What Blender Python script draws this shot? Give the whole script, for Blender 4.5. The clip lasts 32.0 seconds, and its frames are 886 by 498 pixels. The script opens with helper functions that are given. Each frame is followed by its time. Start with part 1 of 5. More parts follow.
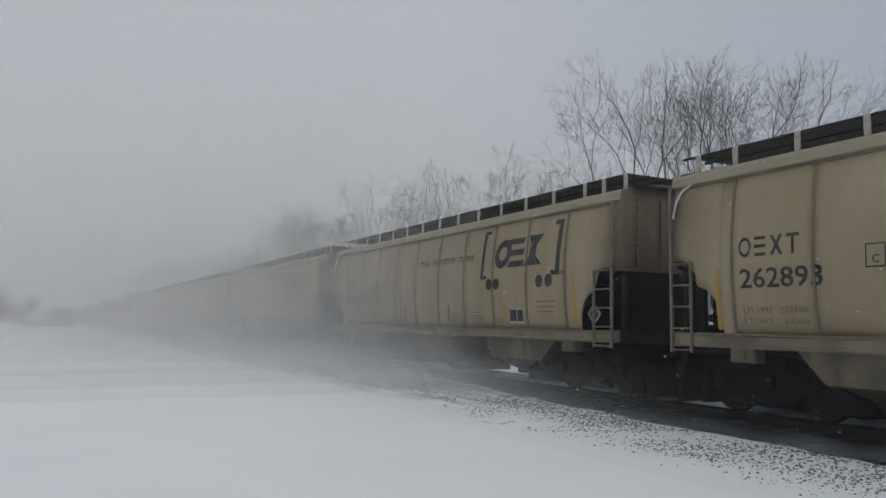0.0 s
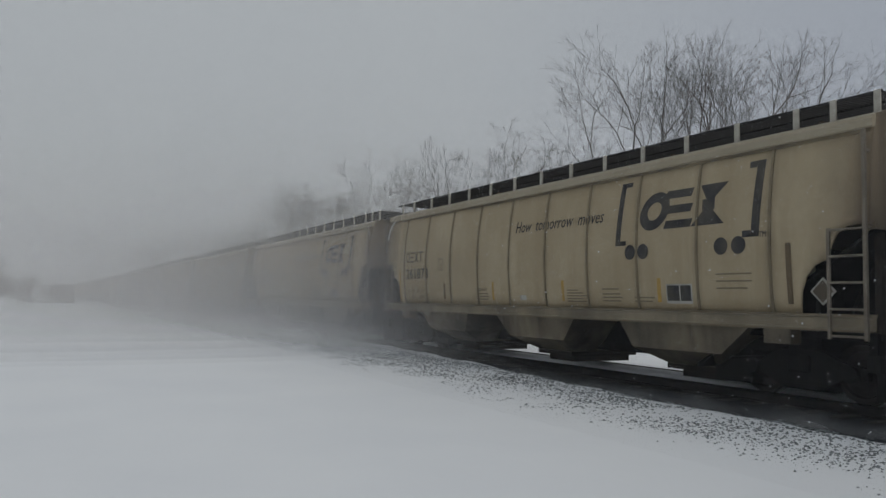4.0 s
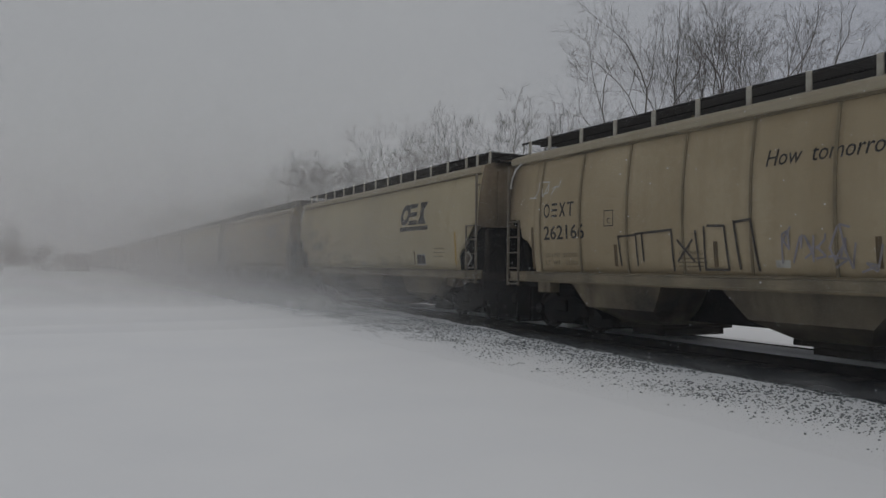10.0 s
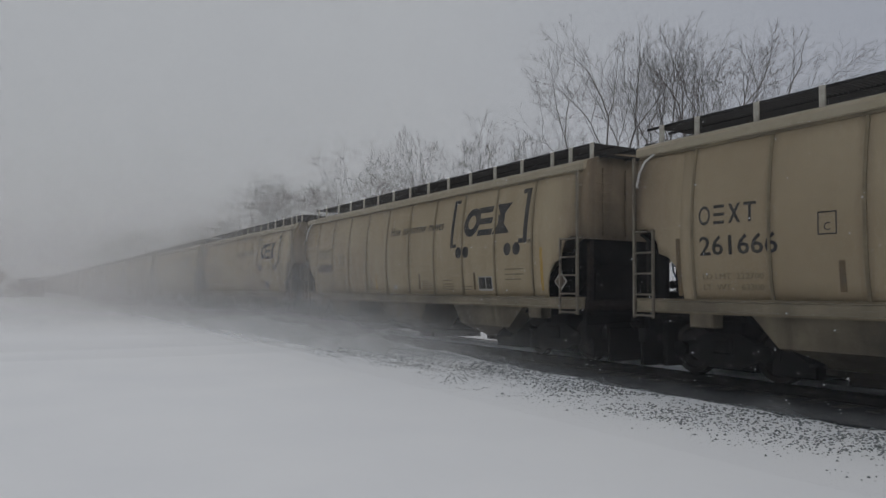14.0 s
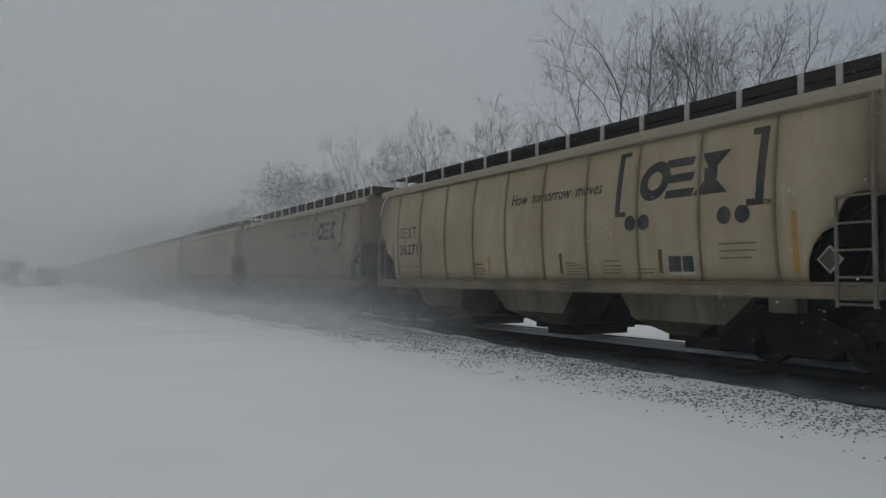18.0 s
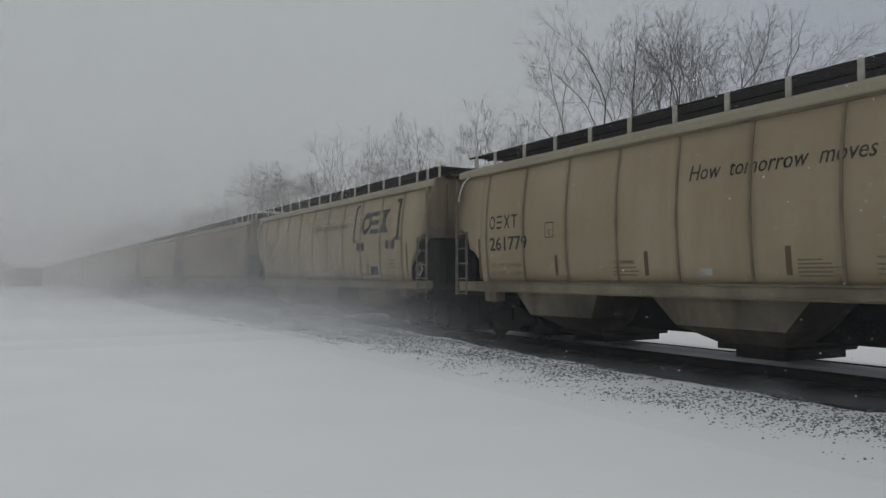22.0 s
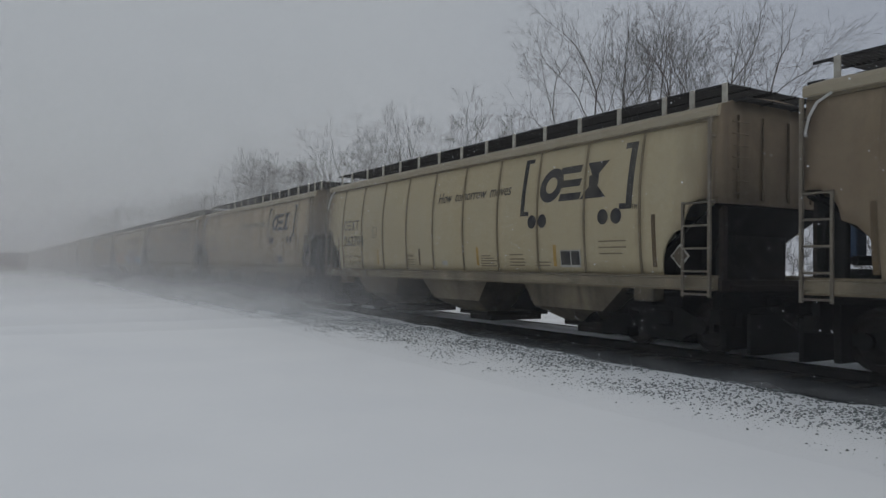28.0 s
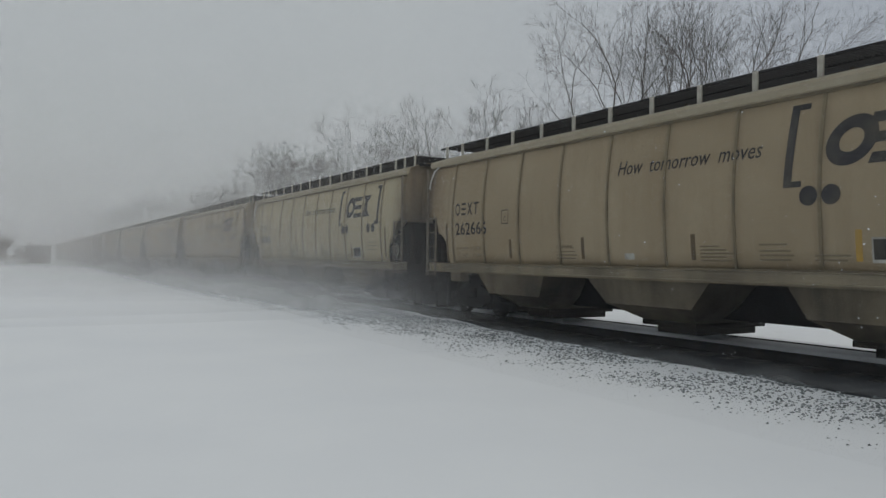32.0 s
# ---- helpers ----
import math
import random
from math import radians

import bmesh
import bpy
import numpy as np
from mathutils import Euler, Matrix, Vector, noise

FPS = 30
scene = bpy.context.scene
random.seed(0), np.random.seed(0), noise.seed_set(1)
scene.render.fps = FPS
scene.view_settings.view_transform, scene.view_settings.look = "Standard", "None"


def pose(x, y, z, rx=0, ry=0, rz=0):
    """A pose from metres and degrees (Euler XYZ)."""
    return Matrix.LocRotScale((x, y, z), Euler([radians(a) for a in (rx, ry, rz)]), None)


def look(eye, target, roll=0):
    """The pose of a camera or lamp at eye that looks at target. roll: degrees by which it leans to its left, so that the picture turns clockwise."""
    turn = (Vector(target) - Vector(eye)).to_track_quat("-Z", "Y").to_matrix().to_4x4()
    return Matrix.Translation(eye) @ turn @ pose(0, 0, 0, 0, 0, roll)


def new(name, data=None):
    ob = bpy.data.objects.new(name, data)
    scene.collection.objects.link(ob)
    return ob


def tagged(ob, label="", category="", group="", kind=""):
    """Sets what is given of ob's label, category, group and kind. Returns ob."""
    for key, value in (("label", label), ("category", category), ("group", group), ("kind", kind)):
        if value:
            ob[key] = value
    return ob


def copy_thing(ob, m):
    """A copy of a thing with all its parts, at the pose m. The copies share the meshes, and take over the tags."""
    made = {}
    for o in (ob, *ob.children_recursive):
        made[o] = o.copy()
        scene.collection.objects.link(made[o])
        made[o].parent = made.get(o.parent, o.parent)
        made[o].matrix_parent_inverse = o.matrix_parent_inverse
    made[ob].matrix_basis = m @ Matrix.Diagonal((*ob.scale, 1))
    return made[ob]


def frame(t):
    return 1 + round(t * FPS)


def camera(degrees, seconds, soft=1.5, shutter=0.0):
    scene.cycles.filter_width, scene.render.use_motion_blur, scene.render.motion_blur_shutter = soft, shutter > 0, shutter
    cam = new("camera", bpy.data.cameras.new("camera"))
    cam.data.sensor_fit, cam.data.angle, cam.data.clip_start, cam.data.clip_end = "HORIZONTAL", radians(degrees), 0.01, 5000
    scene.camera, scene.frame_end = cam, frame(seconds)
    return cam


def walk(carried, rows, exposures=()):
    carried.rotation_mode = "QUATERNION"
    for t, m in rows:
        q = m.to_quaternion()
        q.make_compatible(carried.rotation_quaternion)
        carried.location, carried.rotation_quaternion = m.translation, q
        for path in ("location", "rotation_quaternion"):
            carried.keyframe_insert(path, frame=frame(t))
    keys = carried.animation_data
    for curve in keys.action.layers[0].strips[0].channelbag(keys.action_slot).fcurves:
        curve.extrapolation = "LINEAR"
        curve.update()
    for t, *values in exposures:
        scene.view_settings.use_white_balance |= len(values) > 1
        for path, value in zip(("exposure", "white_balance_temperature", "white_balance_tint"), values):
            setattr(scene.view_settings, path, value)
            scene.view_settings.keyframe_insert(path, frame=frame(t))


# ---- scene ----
from functools import lru_cache

# ---------------------------------------------------------------- camera
# A phone held by hand beside the line; it only turns and sways a little.
EYE = (0.0, 0.0, 1.46)          # above the top of the rails (z = 0)
cam = camera(60.5, 32.0, soft=1.4)
# seconds, pitch, roll, yaw
AIM = [
    (0, 5.56, -0.9, -27.74), (0.5, 5.06, -0.93, -27.31), (1, 5.04, -0.77, -26.4), (1.5, 3.67, -0.9, -26.61), (2, 3.73, -1.03, -26.9), (2.5, 3.8, -1.44, -26.71),
    (4.5, 3.8, -0.88, -28.19), (5, 3.01, -1.12, -28.74), (5.5, 2.24, -1.74, -30.16), (6, 2.23, -1.45, -27.95), (6.5, 2.63, -0.95, -26.43), (7, 2.44, -0.11, -26.68),
    (7.5, 1.63, -0.54, -28.06), (8, 1.83, -0.24, -28.56), (8.5, 2.01, -0.54, -27.64), (9, 0.66, -0.47, -26.59), (9.5, 0.27, -1.12, -25.96), (10, 1.3, -0.69, -27.03),
    (10.5, 2.43, -0.26, -27.48), (11, 4.03, 0.01, -27.79), (11.5, 4.42, -0.01, -28.38), (12, 4.32, -0.29, -28.64), (12.5, 3.93, -0.22, -28.47), (13, 3.51, -0.28, -29.33),
    (13.5, 2.89, -0.5, -29.97), (14, 3.18, -0.54, -29.68), (14.5, 3.2, -0.62, -30.05), (16.5, 1.11, -0.07, -29.49), (17, 1.02, -0.33, -29.56), (17.5, 1.62, 0, -28.97),
    (18, 2.03, 0.06, -28.66), (18.5, 1.22, -0.23, -29.17), (19, 1.32, -0.43, -29.02), (19.5, 0.8, -0.59, -28.27), (20, 0.96, -0.93, -27.84), (20.5, 1.66, -1.02, -27.73),
    (21, 1.92, -0.45, -28.89), (21.5, 1.96, -0.6, -29.08), (22, 2.14, -0.12, -29.84), (22.5, 2.39, -0.16, -29.68), (23, 2.74, -0.17, -29.7), (23.5, 2.33, -0.34, -30.14),
    (24, 1.95, -0.43, -29.86), (24.5, 1.76, -0.56, -30.2), (25, 1.63, -0.66, -30.19), (25.5, 2.17, -0.53, -30.33), (27.5, 1.85, 0.01, -30.72), (28, 1.33, -0.72, -30.67),
    (28.5, 1.17, -1.05, -30.54), (29, 1.53, -1.03, -30.11), (29.5, 1.95, -0.85, -29.49), (30, 1.99, -0.52, -30.04), (30.5, 1.51, -0.69, -30.24), (31, 1.93, -0.65, -29.83),
    (31.5, 1.89, -0.72, -29.72), (32, 0.77, -0.74, -29.32),
]
# seconds, stops, kelvin, tint
EXPOSURES = [(0, 0.18, 6520, 8.5), (1, 0, 6480, 7.5), (2, -0.22, 6570, 9.4), (3.5, -0.1, 6570, 8.5), (5, 0, 6580, 7.5), (6, -0.04, 6530, 6.6), (7, -0.06, 6610, 10.3), (8, -0.1, 6660, 11.2), (9, -0.32, 6560, 11.2), (10, -0.32, 6760, 11.2), (11, -0.08, 6610, 10.3), (12, -0.08, 6610, 10.3), (13, -0.06, 6630, 6.6), (14, -0.06, 6660, 11.2), (15.5, -0.15, 6630, 10.5),
             (17, -0.28, 6610, 10.3), (18, -0.3, 6480, 7.5), (19, -0.1, 6560, 11.2), (20, -0.28, 6770, 9.4), (21, -0.04, 6620, 8.5), (22, -0.04, 6680, 7.5), (23, -0.06, 6610, 10.3), (24, 0.08, 6650, 13), (25, 0.12, 6750, 13), (26.5, 0, 6560, 11), (28, -0.12, 6470, 9.4), (29, 0.08, 6420, 8.5), (30, 0.08, 6560, 11.2), (31, -0.08, 6610, 10.3), (32, 0.08, 6630, 6.6)]
walk(cam, [(t, pose(*EYE, 90 + p, r, w)) for t, p, r, w in AIM], EXPOSURES)

# ---------------------------------------------------------------- overcast daylight
world = bpy.data.worlds.new("overcast_sky")
scene.world = world
world.use_nodes = True
wn, wl = world.node_tree.nodes, world.node_tree.links
wn.clear()
SUN_UP, SUN_ROUND = radians(38), radians(150)
sky = wn.new("ShaderNodeTexSky")
sky.sky_type = "NISHITA"
sky.sun_disc, sky.sun_elevation, sky.sun_rotation = False, SUN_UP, SUN_ROUND
sky.dust_density, sky.air_density = 6.0, 1.0
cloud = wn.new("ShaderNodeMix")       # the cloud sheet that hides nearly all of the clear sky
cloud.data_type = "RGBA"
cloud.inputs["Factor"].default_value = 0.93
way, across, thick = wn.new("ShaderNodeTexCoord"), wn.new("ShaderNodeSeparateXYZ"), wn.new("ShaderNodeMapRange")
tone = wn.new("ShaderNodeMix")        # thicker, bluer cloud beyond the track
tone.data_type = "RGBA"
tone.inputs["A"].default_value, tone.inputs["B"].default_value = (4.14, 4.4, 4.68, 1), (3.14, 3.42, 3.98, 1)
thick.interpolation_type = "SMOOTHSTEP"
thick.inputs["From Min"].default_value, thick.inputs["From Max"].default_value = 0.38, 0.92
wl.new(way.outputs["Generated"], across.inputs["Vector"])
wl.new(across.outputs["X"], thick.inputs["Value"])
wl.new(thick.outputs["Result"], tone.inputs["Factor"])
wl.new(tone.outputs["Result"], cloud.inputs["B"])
bg, wo = wn.new("ShaderNodeBackground"), wn.new("ShaderNodeOutputWorld")
bg.inputs["Strength"].default_value = 0.1
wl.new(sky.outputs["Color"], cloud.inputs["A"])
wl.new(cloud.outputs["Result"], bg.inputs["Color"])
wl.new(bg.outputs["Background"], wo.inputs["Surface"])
sun_data = bpy.data.lights.new("sun", "SUN")
sun_data.energy, sun_data.angle, sun_data.color = 0.5, radians(40), (1.0, 0.97, 0.93)
sun = new("sun", sun_data)
sun.matrix_basis = look((0, 0, 60), (0 - 60 * math.sin(SUN_ROUND), 0 - 60 * math.cos(SUN_ROUND), 60 - 60 * math.tan(SUN_UP)))
scene.cycles.transparent_max_bounces = 80


# ---------------------------------------------------------------- materials
def material(name, colour, rough=0.7, metal=0.0, grain=0.0, scale=8.0, stain=None, stain_scale=1.2, stain_amount=0.0, bump=0.0, bump_scale=40.0, streak=0.0, gloss=0.3):
    """A surface with fine grain, large stains of another colour, relief, and dirt that runs down in streaks."""
    m = bpy.data.materials.new(name)
    m.use_nodes = True
    n, l = m.node_tree.nodes, m.node_tree.links
    b = n["Principled BSDF"]
    b.inputs["Roughness"].default_value, b.inputs["Metallic"].default_value = rough, metal
    b.inputs["Specular IOR Level"].default_value = gloss
    tc = n.new("ShaderNodeTexCoord")
    rgb = n.new("ShaderNodeRGB")
    rgb.outputs[0].default_value = (*colour, 1)
    out = rgb.outputs[0]

    def noise_node(sc, detail, stretch=(1, 1, 1)):
        mp = n.new("ShaderNodeMapping")
        mp.inputs["Scale"].default_value = stretch
        t = n.new("ShaderNodeTexNoise")
        t.inputs["Scale"].default_value, t.inputs["Detail"].default_value = sc, detail
        l.new(tc.outputs["Object"], mp.inputs["Vector"])
        l.new(mp.outputs["Vector"], t.inputs["Vector"])
        return t.outputs["Fac"]

    def mixed(a, fac_from, lo, hi, top, colour_b):
        r = n.new("ShaderNodeMapRange")
        r.inputs["From Min"].default_value, r.inputs["From Max"].default_value, r.inputs["To Max"].default_value = lo, hi, top
        l.new(fac_from, r.inputs["Value"])
        x = n.new("ShaderNodeMix")
        x.data_type = "RGBA"
        x.inputs["B"].default_value = (*colour_b, 1)
        l.new(r.outputs["Result"], x.inputs["Factor"])
        l.new(a, x.inputs["A"])
        return x.outputs["Result"]

    if stain_amount:
        out = mixed(out, noise_node(stain_scale, 6), 0.38, 0.66, stain_amount, stain)
    if streak:
        out = mixed(out, noise_node(3.0, 5, (1, 1, 0.07)), 0.44, 0.68, streak, stain)
    if grain:
        out = mixed(out, noise_node(scale, 4), 0.35, 0.75, grain, tuple(c * 0.55 for c in colour))
    l.new(out, b.inputs["Base Color"])
    if bump:
        bp = n.new("ShaderNodeBump")
        bp.inputs["Strength"].default_value, bp.inputs["Distance"].default_value = bump, 0.02
        l.new(noise_node(bump_scale, 5), bp.inputs["Height"])
        l.new(bp.outputs["Normal"], b.inputs["Normal"])
    return m


def random_tint(m, amount, dark):
    """Each thing's own dirt: mixes the base colour with a darker one by the object's random number."""
    n, l = m.node_tree.nodes, m.node_tree.links
    b = n["Principled BSDF"]
    came = b.inputs["Base Color"].links[0].from_socket
    info, x, r = n.new("ShaderNodeObjectInfo"), n.new("ShaderNodeMix"), n.new("ShaderNodeMapRange")
    r.inputs["To Max"].default_value = amount
    x.data_type = "RGBA"
    x.inputs["B"].default_value = (*dark, 1)
    l.new(info.outputs["Random"], r.inputs["Value"])
    l.new(r.outputs["Result"], x.inputs["Factor"])
    l.new(came, x.inputs["A"])
    l.new(x.outputs["Result"], b.inputs["Base Color"])
    return m


def sooted(m, reach, end):
    """Soot and brake dust caked on the last half metre at both ends of a car, ragged by noise."""
    n, l = m.node_tree.nodes, m.node_tree.links
    b = n["Principled BSDF"]
    came = b.inputs["Base Color"].links[0].from_socket
    tc, sep, t, ab, add, r, x = (n.new("ShaderNode" + k) for k in ("TexCoord", "SeparateXYZ", "TexNoise", "Math", "Math", "MapRange", "Mix"))
    ab.operation, add.operation = "ABSOLUTE", "ADD"
    t.inputs["Scale"].default_value, t.inputs["Detail"].default_value = 1.3, 6
    r.inputs["From Min"].default_value, r.inputs["From Max"].default_value, r.inputs["To Max"].default_value = end - reach + 0.5, end + 0.75, 0.85
    x.data_type = "RGBA"
    x.inputs["B"].default_value = (0.12, 0.086, 0.058, 1)
    l.new(tc.outputs["Object"], sep.inputs["Vector"])
    l.new(tc.outputs["Object"], t.inputs["Vector"])
    l.new(sep.outputs["Y"], ab.inputs[0])
    l.new(ab.outputs["Value"], add.inputs[0])
    l.new(t.outputs["Fac"], add.inputs[1])
    l.new(add.outputs["Value"], r.inputs["Value"])
    l.new(r.outputs["Result"], x.inputs["Factor"])
    l.new(came, x.inputs["A"])
    l.new(x.outputs["Result"], b.inputs["Base Color"])
    return m


def seamed(m, first, step, reach=0.15, amount=0.5):
    """Dirt caught beside the upright seams of the side sheets, thick and thin by noise."""
    n, l = m.node_tree.nodes, m.node_tree.links
    b = n["Principled BSDF"]
    came = b.inputs["Base Color"].links[0].from_socket
    tc, sep, t = (n.new("ShaderNode" + k) for k in ("TexCoord", "SeparateXYZ", "TexNoise"))
    t.inputs["Scale"].default_value, t.inputs["Detail"].default_value = 1.9, 5
    l.new(tc.outputs["Object"], sep.inputs["Vector"])
    l.new(tc.outputs["Object"], t.inputs["Vector"])

    def calc(kind, p, q):
        x = n.new("ShaderNodeMath")
        x.operation = kind
        l.new(p, x.inputs[0])
        if isinstance(q, float):
            x.inputs[1].default_value = q
        else:
            l.new(q, x.inputs[1])
        return x.outputs["Value"]

    along = calc("SUBTRACT", sep.outputs["Y"], first - step / 2)
    away = calc("ABSOLUTE", calc("SUBTRACT", calc("FLOORED_MODULO", along, step), step / 2), 0.0)
    r, x = n.new("ShaderNodeMapRange"), n.new("ShaderNodeMix")
    r.inputs["From Min"].default_value, r.inputs["From Max"].default_value = 0.0, reach
    r.inputs["To Min"].default_value, r.inputs["To Max"].default_value = amount * 1.6, 0.0
    l.new(away, r.inputs["Value"])
    x.data_type = "RGBA"
    x.inputs["B"].default_value = (0.11, 0.085, 0.055, 1)
    l.new(calc("MULTIPLY", r.outputs["Result"], t.outputs["Fac"]), x.inputs["Factor"])
    l.new(came, x.inputs["A"])
    l.new(x.outputs["Result"], b.inputs["Base Color"])
    return m


GRIME = (0.10, 0.085, 0.065)
tan_paint = material("weathered_tan_paint", (0.43, 0.356, 0.235), 0.62, 0, 0.25, 9, (0.27, 0.205, 0.115), 0.45, 0.6, 0.12, 25, 0.35)
rib_paint = material("dirty_seam_paint", (0.21, 0.168, 0.105), 0.7, 0, 0.4, 12, GRIME, 1.5, 0.7, 0.15, 40, 0.5)
trim_paint = material("roof_edge_paint", (0.35, 0.305, 0.225), 0.6, 0, 0.25, 9, (0.3, 0.25, 0.17), 1.2, 0.5, 0.1, 30, 0.2)
lower_paint = material("grimy_lower_paint", (0.205, 0.168, 0.114), 0.75, 0, 0.35, 7, (0.03, 0.026, 0.022), 0.75, 0.95, 0.2, 30, 0.6)
end_paint = material("sooty_end_paint", (0.25, 0.198, 0.138), 0.75, 0, 0.3, 7, (0.07, 0.057, 0.043), 0.7, 0.9, 0.2, 30, 0.7)
sill_paint = material("grey_dusted_sill_paint", (0.28, 0.235, 0.163), 0.65, 0, 0.3, 9, (0.1, 0.082, 0.06), 0.9, 0.75, 0.12, 25, 0.2)
caked_paint = material("caked_black_underframe", (0.035, 0.03, 0.026), 0.85, 0, 0.4, 7, (0.09, 0.07, 0.048), 0.8, 0.5, 0.2, 30, 0.4, gloss=0.1)
bracket_paint = material("pale_bracket_paint", (0.5, 0.48, 0.42), 0.6, 0, 0.3, 14, GRIME, 5, 0.4)
ladder_paint = material("grimy_ladder_paint", (0.19, 0.165, 0.13), 0.65, 0, 0.3, 14, GRIME, 3, 0.6)
grate_steel = material("galvanised_grating", (0.035, 0.034, 0.034), 0.65, 0.3, 0.4, 20, gloss=0.15)
# near-black steel; its colour also carries the shade in car ends and underframes
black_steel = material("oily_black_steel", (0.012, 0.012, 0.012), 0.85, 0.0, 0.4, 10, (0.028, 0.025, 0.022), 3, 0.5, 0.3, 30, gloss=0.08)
dark_steel = material("rusty_dark_steel", (0.028, 0.024, 0.021), 0.8, 0.1, 0.4, 12, (0.05, 0.036, 0.027), 4, 0.5, 0.3, 40, gloss=0.12)
wheel_steel = material("wheel_steel", (0.035, 0.031, 0.028), 0.6, 0.4, 0.4, 9, (0.02, 0.017, 0.014), 5, 0.6, gloss=0.15)
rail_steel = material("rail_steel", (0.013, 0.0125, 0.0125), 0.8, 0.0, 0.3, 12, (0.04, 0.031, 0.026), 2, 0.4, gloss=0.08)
black_paint = material("faded_black_lettering", (0.028, 0.027, 0.03), 0.65, 0, 0.3, 20, (0.13, 0.115, 0.085), 2.5, 0.5)
stencil_paint = material("worn_stencil_paint", (0.19, 0.155, 0.1), 0.7, 0, 0.5, 25)
white_paint = material("white_marking_paint", (0.68, 0.68, 0.66), 0.6, 0, 0.3, 15, GRIME, 4, 0.4)
plate_paint = material("dirty_white_plate", (0.42, 0.41, 0.37), 0.6, 0, 0.3, 15, GRIME, 4, 0.5)
yellow_film = material("yellow_reflective_strip", (0.42, 0.255, 0.05), 0.45, 0, 0.3, 9, (0.25, 0.18, 0.08), 3, 0.6)
dull_film = material("dirty_reflective_strip", (0.13, 0.09, 0.046), 0.6, 0, 0.3, 9, (0.09, 0.075, 0.055), 3, 0.6)
snow = material("fresh_snow", (0.85, 0.867, 0.89), 0.85, 0, 0.0, 8, (0.79, 0.81, 0.845), 0.35, 0.5, 0.35, 3.0)
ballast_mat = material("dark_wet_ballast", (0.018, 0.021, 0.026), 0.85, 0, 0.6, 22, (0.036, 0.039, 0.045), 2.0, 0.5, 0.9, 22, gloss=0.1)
stone_mat = material("ballast_stone", (0.15, 0.168, 0.172), 0.85, 0, 0.4, 30, (0.45, 0.47, 0.49), 9, 0.7)
tie_mat = material("creosoted_tie", (0.03, 0.026, 0.022), 0.85, 0, 0.5, 12, (0.06, 0.052, 0.045), 2, 0.5, 0.4, 18)
bark = material("bare_grey_bark", (0.1, 0.092, 0.086), 0.9, 0, 0.4, 14, (0.13, 0.12, 0.112), 2, 0.5, 0.4, 20)
brush_mat = material("dry_brown_brush", (0.11, 0.07, 0.045), 0.95, 0, 0.4, 10, (0.09, 0.07, 0.055), 1, 0.6)
shed_mat = material("weathered_shed_boards", (0.17, 0.155, 0.15), 0.9, 0, 0.4, 6, (0.28, 0.26, 0.25), 1, 0.5)
hose_blue = material("blue_brake_wheel_paint", (0.05, 0.09, 0.17), 0.6, 0, 0.3, 20)


